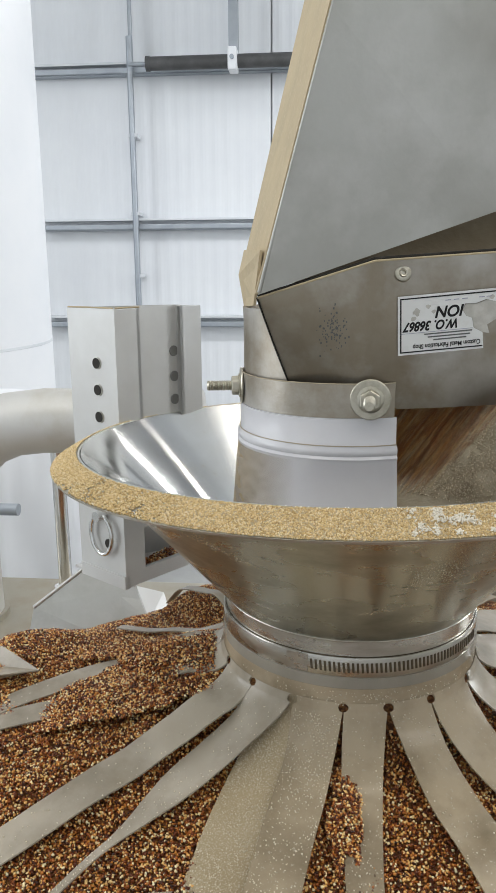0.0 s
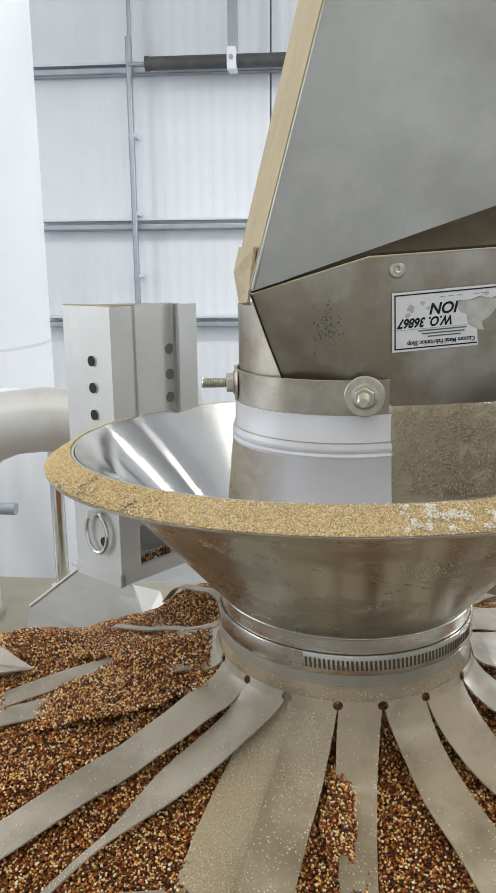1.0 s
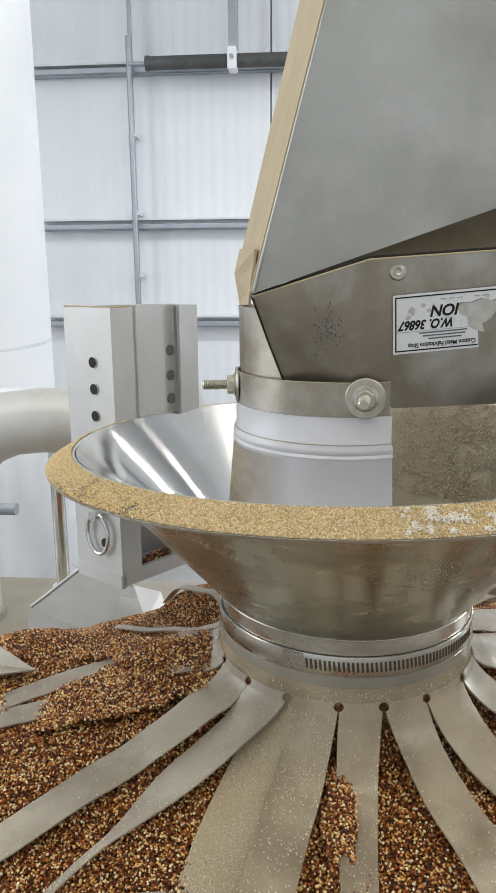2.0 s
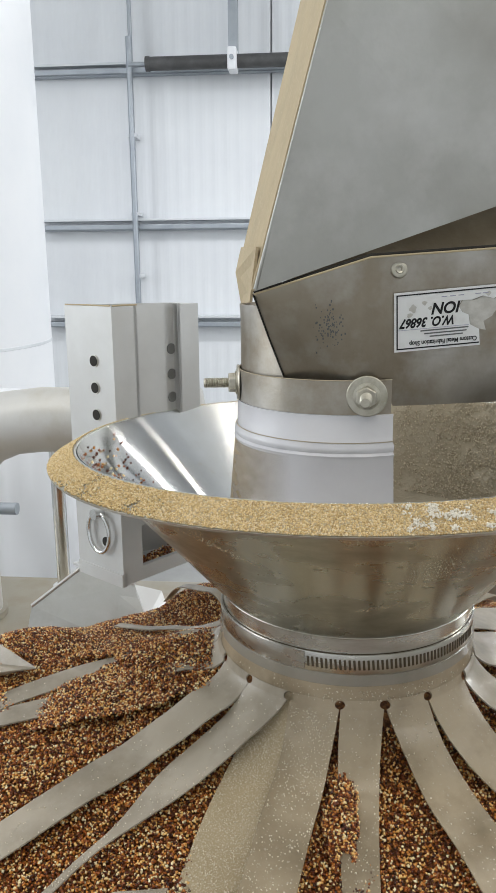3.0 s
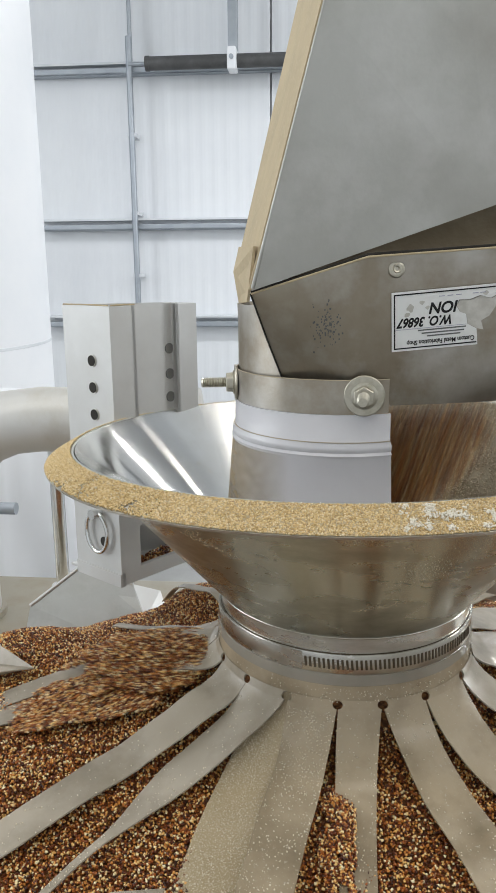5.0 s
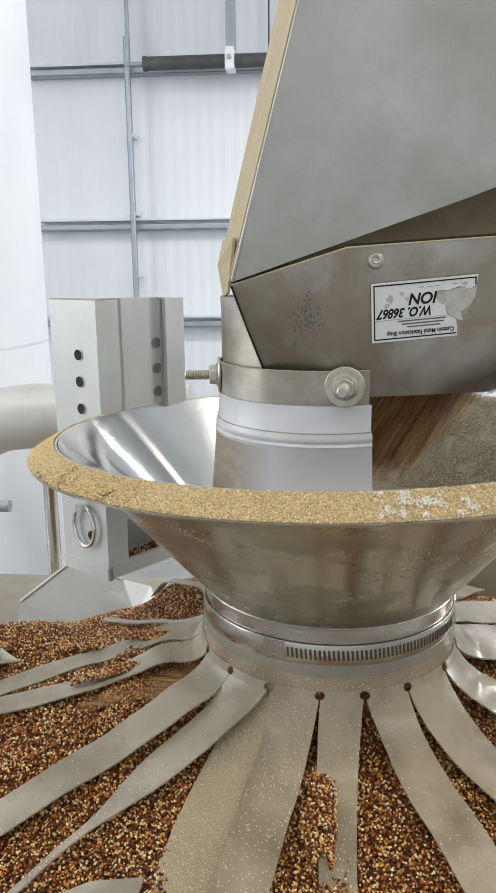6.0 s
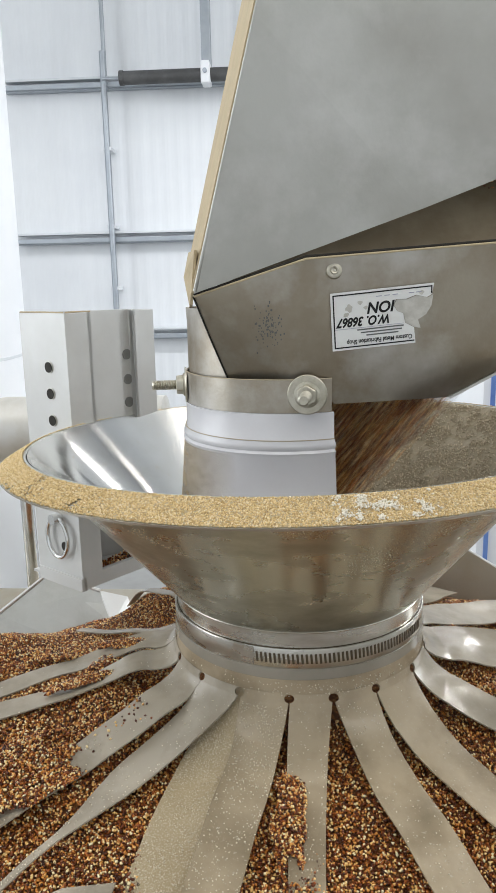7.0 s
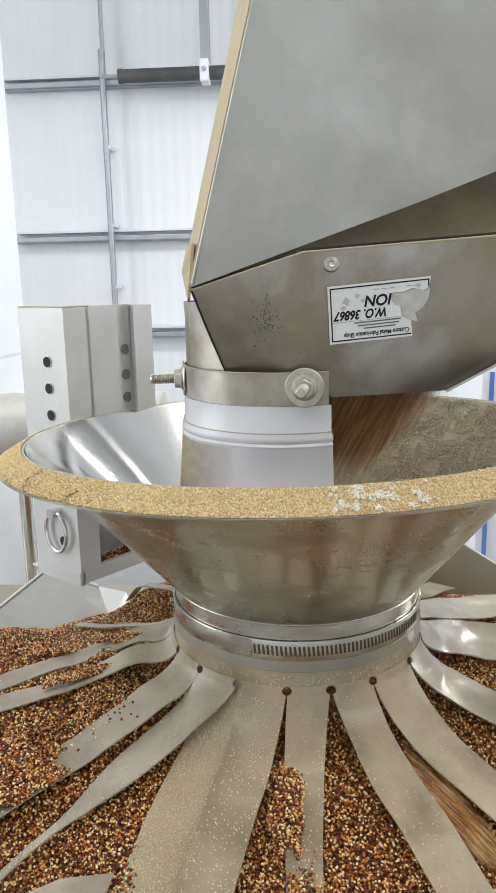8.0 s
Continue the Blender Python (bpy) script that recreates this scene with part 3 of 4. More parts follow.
def funnel():
    f = base("funnel", "stainless steel funnel with a wide dusty brim", "funnel", at=FUNNEL)
    part("cone", leaning(lathe_bm([(RC, 0.0275), (0.1745, 0.128), (0.1733, 0.1285), (RC - 0.0015, 0.0285)], 160, closed=True)), STEEL_CONE, f, smooth=True)
    part("brim", leaning(lathe_bm([(0.1742, 0.1283), (0.1905, 0.1193), (0.1899, 0.1181), (0.1735, 0.127)], 160, closed=True)), STEEL, f, "outward sloping brim", smooth=True)
    part("neck", lathe_bm([(RC - 0.0006, -0.004), (RC - 0.0006, 0.0275), (RC - 0.002, 0.0275), (RC - 0.002, -0.004)], 128, closed=True), STEEL_BAND, f, smooth=True)
    part("seam_bead", lathe_bm([(RC - 0.0006, 0.0262), (RC + 0.0001, 0.0266), (RC + 0.0003, 0.0272), (RC - 0.0002, 0.0279)], 128), STEEL_BAND, f, smooth=True)
    # pale smears and hulls on the outer wall
    smear = []
    for a0, h0, da, dh, n in ((-38, 0.80, 9, 0.035, 150), (-30, 0.66, 8, 0.03, 110), (16, 0.56, 6, 0.09, 230), (8, 0.30, 7, 0.02, 60), (34, 0.72, 8, 0.05, 120), (-8, 0.86, 12, 0.03, 70)):
        for k in range(n):
            u = RNG.normal(0, 1)
            a, h = radians(a0 + da * u * 0.6), h0 - 0.05 * u * (1 if a0 < 0 else -0.4) + dh * RNG.normal(0, 0.5)
            if 0.05 < h < 0.96:
                smear.append(rim_turn(RC + (0.1745 - RC) * h + 0.0004, 0.0275 + 0.1005 * h, a))
    dry = new("dry_smear", grains_mesh("dry_smear", smear, 0.00045, SEED_GREY, (1, 0.8, 0.3)))
    dry.parent = f
    tagged(dry, "dried pale smears on the outer wall", kind="stuff")
    # pale hulls lying on the brim
    a = RNG.uniform(-math.pi, math.pi, 66000)
    u = RNG.uniform(0.02, 0.99, 66000)
    keep = [noise.noise((math.sin(x) * 26, math.cos(x) * 26, y * 1.5)) > -0.78 + RNG.uniform(0.0, 1.05) * math.exp(-((x + 0.86) / 0.26) ** 2) + 0.3 * math.exp(-((x - 0.22) / 0.035) ** 2) for x, y in zip(a, u)]
    pts = [brim_point(y, x) for x, y, k in zip(a, u, keep) if k]
    part("dust_film", leaning(lathe_bm([(0.1750, 0.1287), (0.1902, 0.1200), (0.1900, 0.1197), (0.1748, 0.1284)], 150, -29, 291, closed=True)), DUSTY, f, "film of tan dust", smooth=True)
    dust = new("hull_dust", grains_mesh("hull_dust", pts, 0.00072, SEED_DUST, (1, 0.8, 0.45)))
    dust.parent = f
    tagged(dust, "layer of pale hulls on the brim", kind="stuff")
    flakes = []
    while len(flakes) < 420:
        x, y = RNG.uniform(0.10, 0.36), RNG.uniform(0.1, 0.95)
        if noise.noise((x * 26, y * 3.2, 4.0)) > RNG.uniform(0.0, 0.35):
            p = brim_point(y, x)
            flakes.append((p[0], p[1], p[2] + 0.0007))
    flake = new("white_flour", grains_mesh("white_flour", flakes, 0.00085, FLOUR, (1, 0.9, 0.35)))
    flake.parent = f
    tagged(flake, "patch of white flour on the brim", kind="stuff")
    part("dust_lining", leaning(lathe_bm([(RC + 0.003, 0.0345), (0.1722, 0.1280), (0.1720, 0.1282), (RC + 0.0027, 0.0347)], 90, 92, 194, closed=True)), LINING, f, "matt dust coat inside the cone", smooth=True)
    part("inner_wall", leaning(lathe_bm([(RC + 0.003, 0.0345), (0.1722, 0.1280), (0.1720, 0.1282), (RC + 0.0027, 0.0347)], 120, -165.8, 91.8, closed=True)), STEEL_INNER, f, "polished inner wall", smooth=True)
    # hulls stuck to the inner cone at the back
    n = 9000
    a = RNG.normal(math.radians(128), 0.40, n)
    t = RNG.uniform(0.25, 1.0, n) ** 0.8
    pts = []
    for x, y in zip(a, t):
        if noise.noise((16 * math.sin(x), 16 * math.cos(x), y * 14)) > RNG.uniform(-0.7, 0.5):
            r, z = RC + (0.1735 - RC) * y - 0.0034, 0.030 + 0.098 * y
            pts.append(rim_turn(r, z, x))
    stuck = new("hull_residue", grains_mesh("stuck_hulls", pts, 0.0009, SEED_GREY, (1, 0.8, 0.4)))
    stuck.parent = f
    tagged(stuck, "hulls stuck to the inner cone", kind="stuff")


def hose_clamp():
    c = base("hose_clamp", "slotted stainless hose clamp round the neck", "hose clamp", at=FUNNEL)
    R = RC + 0.0009
    part("band", lathe_bm([(R, 0.0052), (R + 0.0002, 0.0060), (R + 0.0002, 0.0166), (R, 0.0172), (R - 0.0010, 0.0172), (R - 0.0010, 0.0052)], 160, closed=True), STEEL_BAND, c, smooth=True)
    part("gap_line", lathe_bm([(RC - 0.0005, 0.0170), (R - 0.0012, 0.0171), (R - 0.0012, 0.0174), (RC - 0.0005, 0.0176)], 160), SLOT, c, "dark gap over the band", smooth=True)
    part("worm_tail", lathe_bm([(R + 0.0001, 0.0056), (R + 0.0005, 0.0060), (R + 0.0005, 0.0166), (R + 0.0001, 0.0170)], 24, -27, -18), STEEL_BAND, c, "end of the band laid over itself", smooth=True)
    me = None
    for k in range(46):
        a = -16.5 + k * 1.83
        if me is None:
            bm = box_bm(-0.0007, 0.0007, -0.00035, 0.00035, -0.0031, 0.0031, 0.0003)
            s = part("slot", bm, SLOT, c)
            me = s.data
        else:
            s = new("slot", me)
            s.parent = c
        s.matrix_basis = Matrix.Rotation(radians(a), 4, "Z") @ pose(0, -R - 0.0002, 0.0113, 0, -5, 0)


# ---------------------------------------------------------------- seed bed
def smooth01(v, lo, hi):
    f = max(0.0, min(1.0, (v - lo) / (hi - lo)))
    return f * f * (3 - 2 * f)


def side_bank(b):
    return math.exp(-((b + 86) / (44 if b > -86 else 28)) ** 2) + 0.8 * math.exp(-((b - 105) / 42) ** 2)


def bed_form(x, y):
    """The broad form of the heap: a cone, banked up at both sides, that drops off at its rim."""
    r = math.hypot(x, y)
    b = math.degrees(math.atan2(x, -y))
    bank = side_bank(b)
    z = -0.046 - 0.30 * (max(r, 0.05) - 0.09) + 0.0155 * math.exp(-max(0.0, r - 0.085) / 0.018)
    z += bank * (0.024 * smooth01(r, 0.085, 0.135) + 0.22 * max(0.0, min(r, 0.26) - 0.16))
    z += 0.026 * math.exp(-((b + 142) / 15) ** 2) * smooth01(r, 0.095, 0.150) * (1 - smooth01(r, 0.20, 0.245))
    z += 0.013 * math.exp(-((b + 101) / 12) ** 2) * smooth01(r, 0.17, 0.235)
    if r > 0.268:
        z -= (r - 0.268) * 0.9 * min(1.0, bank + 0.15)
    return z


def bed(x, y):
    return bed_form(x, y) + 0.004 * noise.noise((x * 16 + 3.1, y * 16, 0.2)) + 0.0022 * noise.noise((x * 60, y * 60, 1.7))


def seed_bed():
    s = base("seed_heap", "heap of mixed brown and golden seed", "seed heap", kind="stuff")
    bm = bmesh.new()
    n, m = 150, 60
    rows = []
    for j in range(m + 1):
        r = 0.02 + 0.40 * j / m
        rows.append([bm.verts.new((r * math.sin(2 * math.pi * i / n), -r * math.cos(2 * math.pi * i / n),
                                   bed(r * math.sin(2 * math.pi * i / n), -r * math.cos(2 * math.pi * i / n)) - 0.0008)) for i in range(n)])
    for A, B in zip(rows, rows[1:]):
        for i in range(n):
            bm.faces.new((A[i], A[(i + 1) % n], B[(i + 1) % n], B[i]))
    bm.faces.new(rows[0])
    part("seed_bed", bm, HEAP_BASE, s, smooth=True)
    pts = []
    n = 250000
    xs, ys = RNG.uniform(-0.34, 0.28, n), RNG.uniform(-0.215, 0.20, n)
    for x, y, h in zip(xs, ys, RNG.uniform(0, 1, n)):
        r = math.hypot(x, y)
        if 0.087 < r < 0.34:
            pts.append((x, y, bed(x, y) + 0.0019 * h))
    ob = new("seeds", grains_mesh("seeds", pts, 0.0011, SEED))
    ob.parent = s
    ob["kind"] = "stuff"


# ---------------------------------------------------------------- skirt of plastic strips
RS = 0.0848
PROFILE = [(0.0, RS, -0.0115), (0.006, 0.0864, -0.0172), (0.016, 0.0926, -0.0253), (0.029, 0.1020, -0.0346), (0.045, 0.1155, -0.0442), (0.065, 0.1340, -0.0543),
           (0.092, 0.1602, -0.0640), (0.13, 0.1970, -0.0760), (0.18, 0.246, -0.0900), (0.24, 0.303, -0.107)]


def along(s):
    for (s0, r0, z0), (s1, r1, z1) in zip(PROFILE, PROFILE[1:]):
        if s <= s1:
            f = (s - s0) / (s1 - s0)
            return r0 + (r1 - r0) * f, z0 + (z1 - z0) * f
    return PROFILE[-1][1:]


def strip_bm(left, right, length, lift, tilt=0.0, swing=0.0, drift=0.0, bend=0.0, dip=0.0, narrow=1.0, over=(0.02, 0.12), start_in=0.0, flakes=0):
    """One strip between two slits (bearings in degrees from the front). swing, drift and bend carry it sideways; lift is its height
    above the seed; tilt turns its face; dip lets its end sink into the seed; narrow is its width past the stretch over."""
    bm = bmesh.new()
    bearing = (left + right) / 2
    th = radians(bearing)
    out, side = Vector((math.sin(th), -math.cos(th), 0)), Vector((math.cos(th), math.sin(th), 0))
    full = RS * math.sin(radians(right - left) / 2)
    rh = 0.0027
    ss = [2 * rh * (1 - math.cos(math.pi * k / 8)) / 2 for k in range(9)]
    ss += [2 * rh + (length - 2 * rh) * (k / 44) ** 1.2 for k in range(1, 45)]
    nu = 10

    def middle(s):
        r, z = along(s)
        r -= start_in
        q = max(r - RS, 0)
        p = out * r + side * (swing * (1 - math.exp(-q / 0.028)) + drift * q + bend * q * q)
        f = smooth01(s, 0.03, 0.09)
        zb = bed_form(p.x, p.y) + lift - dip * smooth01(s, length * 0.5, length) + 0.003 * noise.noise((bearing, s * 18, 0.3))
        p.z = (z + 0.024 * side_bank(bearing) * smooth01(r, 0.084, 0.122)) * (1 - f) + zb * f
        return p

    top, bot = [], []
    for s in ss:
        p0 = middle(s)
        d = middle(s + 0.003) - p0
        d.z = 0
        d = d.normalized() if s > 0.012 else out
        if 0.012 < s < 0.035:
            d = out.lerp(d, (s - 0.012) / 0.023).normalized()
        across = Vector((-d.y, d.x, 0))
        hw = full * (1 + (narrow - 1) * smooth01(s, *over))
        if s < 2 * rh:
            hw -= math.sqrt(max(0, rh * rh - (s - rh) ** 2)) + 0.0002
        else:
            hw -= 0.0003 + 0.0010 * min(1, (s - 2 * rh) / 0.03)
        f = min(1, s / 0.05)
        curve = (1 - f) / (2 * RS)
        row_t, row_b = [], []
        for k in range(nu + 1):
            u = (2 * k / nu - 1) * hw
            p = p0 + across * u - out * (curve * u * u)
            p.z += tilt * u * smooth01(s, 0.01, 0.07) + 0.0016 * noise.noise((bearing, s * 30, u * 40)) * f
            row_t.append(bm.verts.new(p + Vector((0, 0, 0.0005)) + out * 0.0004 * (1 - f)))
            row_b.append(bm.verts.new(p - Vector((0, 0, 0.0005)) - out * 0.0004 * (1 - f)))
        top.append(row_t)
        bot.append(row_b)
    for i in range(len(ss) - 1):
        for k in range(nu):
            bm.faces.new((top[i][k], top[i][k + 1], top[i + 1][k + 1], top[i + 1][k]))
            bm.faces.new((bot[i][k + 1], bot[i][k], bot[i + 1][k], bot[i + 1][k + 1]))
        for k in (0, nu):
            bm.faces.new((top[i][k], top[i + 1][k], bot[i + 1][k], bot[i][k]))
    bm.faces.new([*top[-1], *reversed(bot[-1])])
    # hulls that lie on the strip, thicker in drifts
    while flakes > 0:
        i, k = int(RNG.integers(9, 50)), int(RNG.integers(0, nu))
        a, b = RNG.uniform(0, 1, 2)
        p = top[i][k].co.lerp(top[i + 1][k].co, a).lerp(top[i][k + 1].co.lerp(top[i + 1][k + 1].co, a), b)
        if noise.noise((p.x * 38, p.y * 38, bearing)) > RNG.uniform(-0.7, 0.75):
            FLAKES.append((p.x, p.y, p.z + 0.0002))
        flakes -= 1
    return bm


FLAKES = []
STRIPS = (  # slits at its two sides, then length, lift, tilt, swing, drift, bend, dip, narrow, over, hulls
    (-3.4, 14.2, 0.16, 0.003, 0.0, -0.006, -0.07, 0.0, 0.004, 0.80, (0.02, 0.12), 700),
    (14.2, 33.0, 0.22, 0.007, -0.05, 0.003, 0.03, 0.0, 0.0, 1.12, (0.01, 0.06), 420),
    (33.0, 57.2, 0.22, 0.007, -0.05, -0.004, -0.02, 0.0, 0.004, 0.95, (0.02, 0.12), 120),
    (57.2, 79.0, 0.22, 0.008, 0.12, 0.0, -0.02, 0.0, 0.0, 1.05, (0.02, 0.12), 0),
    (79.0, 112.0, 0.20, 0.011, 0.20, 0.004, 0.02, 0.0, 0.0, 0.86, (0.02, 0.12), 0),
    (112.0, 137.0, 0.20, 0.010, 0.1, 0.0, 0.0, 0.0, 0.0, 1.0, (0.02, 0.12), 0),
    (137.0, 157.0, 0.20, 0.008, 0.0, 0.0, 0.0, 0.0, 0.0, 1.0, (0.02, 0.12), 0),
    (157.0, 177.0, 0.20, 0.006, 0.0, 0.0, 0.0, 0.0, 0.0, 1.0, (0.02, 0.12), 0),
    (-24.0, -3.4, 0.22, 0.0150, -0.12, 0.0, 0.02, 0.0, 0.0, 0.97, (0.02, 0.12), 3000),
    (-44.4, -24.0, 0.24, 0.0085, 0.10, -0.012, -0.09, 0.0, 0.003, 0.26, (0.07, 0.135), 500),
    (-65.5, -44.4, 0.23, 0.009, -0.06, 0.0, 0.11, 0.0, 0.003, 0.84, (0.02, 0.10), 200),
    (-86.0, -65.5, 0.19, 0.003, 0.0, -0.010, 0.10, 0.0, 0.003, 0.72, (0.02, 0.10), 30),
    (-106.0, -86.0, 0.20, 0.003, 0.0, 0.0, 0.02, 3.5, 0.003, 0.68, (0.02, 0.10), 30),
    (-126.0, -106.0, 0.14, 0.008, 0.0, 0.0, 0.0, 0.0, 0.0, 0.36, (0.02, 0.07), 10),
    (-146.0, -126.0, 0.16, 0.010, 0.0, 0.0, 0.0, 0.0, 0.0, 0.40, (0.02, 0.07), 10),
    (-165.0, -146.0, 0.2, 0.010, 0.0, 0.0, 0.0, 0.0, 0.0, 1.0, (0.02, 0.12), 0),
    (-183.0, -165.0, 0.2, 0.006, 0.0, 0.0, 0.0, 0.0, 0.0, 1.0, (0.02, 0.12), 0),
)


def skirt():
    s = base("strip_skirt", "frosted plastic skirt cut into strips over the seed", "skirt", at=FUNNEL)
    part("collar", lathe_bm([(RC + 0.0006, 0.0050), (RC + 0.0009, 0.0040), (RC + 0.0009, -0.0018), (RC + 0.0009, -0.0070), (RS - 0.0002, -0.0098), (RS, -0.0118), (RS - 0.0010, -0.0118), (RC + 0.0002, -0.0060), (RC + 0.0002, -0.0018), (RC + 0.0001, 0.0050)], 128, closed=True), SKIRT, s, smooth=True)
    part("collar_edge", lathe_bm([(RC + 0.0012, -0.0022), (RC + 0.0017, -0.0017), (RC + 0.0014, 0.0048), (RC + 0.0008, 0.0051)], 160), SLEEVE_BAND, s, "clear double edge of the skirt", smooth=True)
    for left, right, length, lift, tilt, swing, drift, bend, dip, narrow, over, hulls in STRIPS:
        mat = SKIRT if -30 < left < 40 else SKIRT_LIGHT
        part("strip", strip_bm(left, right, length, lift, tilt, swing, drift, bend, dip, narrow, over, 0.0, hulls), mat, s, smooth=True)
    part("under_strip", strip_bm(-35.5, -8.5, 0.21, 0.0034, 0.0, -0.017, 0.16, start_in=0.004, flakes=6000), SKIRT_DUSTY, s, "dust coated strip beneath the others", smooth=True)
    loose = sheet_bm([(-0.142, -0.194, -0.0755), (-0.094, -0.197, -0.068), (-0.091, -0.173, -0.0640), (-0.118, -0.174, -0.0675), (-0.135, -0.181, -0.071)], 0.001)
    part("torn_end", loose, SKIRT_LIGHT, s, "loose torn strip end")
    flat = sheet_bm([(x, y, bed_form(x, y) + up) for x, y, up in ((-0.239, -0.026, 0.010), (-0.214, -0.018, 0.008), (-0.252, 0.009, 0.010), (-0.292, 0.020, 0.022), (-0.292, -0.024, 0.024))], 0.001)
    part("torn_end", flat, SKIRT_LIGHT, s, "loose torn strip end")
    for k in range(150):
        a, z = radians(RNG.normal(8, 20)), -0.0035 - 0.009 * RNG.uniform(0, 1)
        rr = RC + 0.0016 + (RS - RC - 0.001) * (-0.002 - z) / 0.010
        FLAKES.append((rr * math.sin(a), -rr * math.cos(a), z))
    hulls = new("hull_dust", grains_mesh("strip_dust", FLAKES, 0.00044, HULL, (1, 0.9, 0.6), 0.6))
    hulls.parent = s
    tagged(hulls, "pale hulls strewn on the strips", kind="stuff")


# ---------------------------------------------------------------- chute
def plate_y(x, z):
    y = -0.069 + 0.14 * (max(x, 0.0) - 0.02) - 0.20 * (z - 0.205)
    if x < 0:
        y += -0.14 * x * max(0.0, (0.2195 - z) / 0.05)
    # a pressed crease runs down from the upper corner, and the outer bottom edge rolls back
    crease = ((0.2195 - z) - (x + 0.055) * 0.90) / 1.35
    roll = 0.187 + 0.55 * (x - 0.09) - z if x > 0.055 else 0.0
    return y + 0.12 * max(0.0, crease) + 9.0 * max(0.0, roll) ** 2


def chute():
    c = base("chute", "dusty stainless sheet metal chute with a folded front", "chute")

    def P(x, z, o=0.0):
        return (x, plate_y(x, z) + o + 0.10 * max(0.0, z - 0.25), z)
    low = [(-0.055, 0.2195), (-0.047, 0.195), (-0.038, 0.170), (-0.030, 0.163), (0.018, 0.163), (0.022, 0.1572), (0.059, 0.158), (0.090, 0.158),
           (0.116, 0.172), (0.20, 0.228), (0.20, 0.2525), (0.107, 0.2445), (0.006, 0.238)]
    under = [p for p in low[:10]]
    over = [low[0]] + list(reversed(low[10:]))

    def edge_z(line, x):
        for (x0, z0), (x1, z1) in zip(line, line[1:]):
            if x <= x1:
                return z0 + (z1 - z0) * (x - x0) / (x1 - x0)
        return line[-1][1]
    bm = bmesh.new()
    xs = sorted({p[0] for p in under} | {p[0] for p in over} | {-0.055 + 0.255 * k / 60 for k in range(61)})
    sheets = []
    for o in (0.0, 0.0015):
        rows = []
        for x in xs:
            z0, z1 = edge_z(under, x), edge_z(over, x) + 1e-5
            rows.append([bm.verts.new(P(x, z0 + (z1 - z0) * k / 14, o)) for k in range(15)])
        sheets.append(rows)
        for A, B in zip(rows, rows[1:]):
            for k in range(14):
                bm.faces.new((A[k], B[k], B[k + 1], A[k + 1]))
    for k in (0, 14):
        for i in range(len(xs) - 1):
            bm.faces.new((sheets[0][i][k], sheets[0][i + 1][k], sheets[1][i + 1][k], sheets[1][i][k]))
    part("lower_plate", bm, STEEL_BROWN, c, smooth=True)
    part("lip", tube_bm([P(-0.055, 0.2196, -0.001), P(0.006, 0.2382, -0.001), P(0.107, 0.2447, -0.001), P(0.20, 0.2527, -0.001)], 0.0006, 8), DUSTY, c, "dusty folded lip")
    part("lip_gap", tube_bm([P(-0.055, 0.2206, 0.0), P(0.006, 0.2394, 0.0), P(0.107, 0.2459, 0.0), P(0.20, 0.2539, 0.0)], 0.0008, 8), DARK, c, "dark open joint")
    part("seam", tube_bm([P(-0.0553, 0.2196, -0.0005), P(-0.0473, 0.195, -0.0005), P(-0.0383, 0.170, -0.0005)], 0.0005, 8), DARK, c, "dark open seam")
    # upper plate overhangs the lower one
    up = [(-0.0545, 0.2212), (0.066, 0.262), (0.104, 0.276), (0.20, 0.312), (0.24, 0.50), (0.022, 0.50), (-0.0185, 0.353)]
    part("upper_plate", sheet_bm([P(x, z, -0.003) for x, z in up], 0.0015), STEEL_CHUTE, c)
    # the recess shade is put into this plate's dark colour
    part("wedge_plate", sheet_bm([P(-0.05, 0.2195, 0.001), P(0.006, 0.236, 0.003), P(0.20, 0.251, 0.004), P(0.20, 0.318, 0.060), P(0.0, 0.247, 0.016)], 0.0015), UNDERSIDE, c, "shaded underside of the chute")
    side = [P(-0.0545, 0.2215, -0.003), P(0.0215, 0.5, -0.003), (-0.006, 0.03, 0.50), (-0.070, 0.03, 0.243)]
    part("side_face", sheet_bm(list(reversed(side)), 0.0015), DUSTY, c, "side face coated with tan dust")
    part("side_lip", sheet_bm([(-0.0575, -0.073, 0.2155), (-0.0535, -0.0780, 0.244), (-0.0722, 0.03, 0.247), (-0.0760, 0.03, 0.231), (-0.0725, 0.03, 0.210)], 0.0015), DUSTY, c, "tan dusty side flange")
    part("edge_roll", tube_bm([P(-0.0540, 0.2225, -0.0025), P(0.0218, 0.5, -0.0025)], 0.0012, 10), STEEL_CHUTE, c, smooth=True)
    part("back_plate", sheet_bm([(-0.060, 0.05, 0.225), (0.25, 0.05, 0.225), (0.25, 0.05, 0.50), (0.0, 0.05, 0.50)], 0.0015), STEEL_CHUTE, c)
    part("far_side", sheet_bm([P(0.20, 0.228), (0.20, 0.05, 0.228), (0.24, 0.05, 0.5), P(0.24, 0.5)], 0.0015), STEEL_CHUTE, c)
    part("inner_slope", sheet_bm([(0.090, -0.045, 0.1585), (0.116, -0.045, 0.1725), (0.20, -0.040, 0.229), (0.20, 0.05, 0.229), (0.090, 0.05, 0.1585)], 0.0015), STEEL_CHUTE, c)
    sp = lathe_bm([(0.0625, 0.150), (0.0625, 0.168), (0.061, 0.168), (0.061, 0.150)], 72, -178, 14, closed=True)
    sp.transform(pose(-0.0065, -0.006, 0))
    part("spout", sp, STEEL_CHUTE, c, smooth=True)
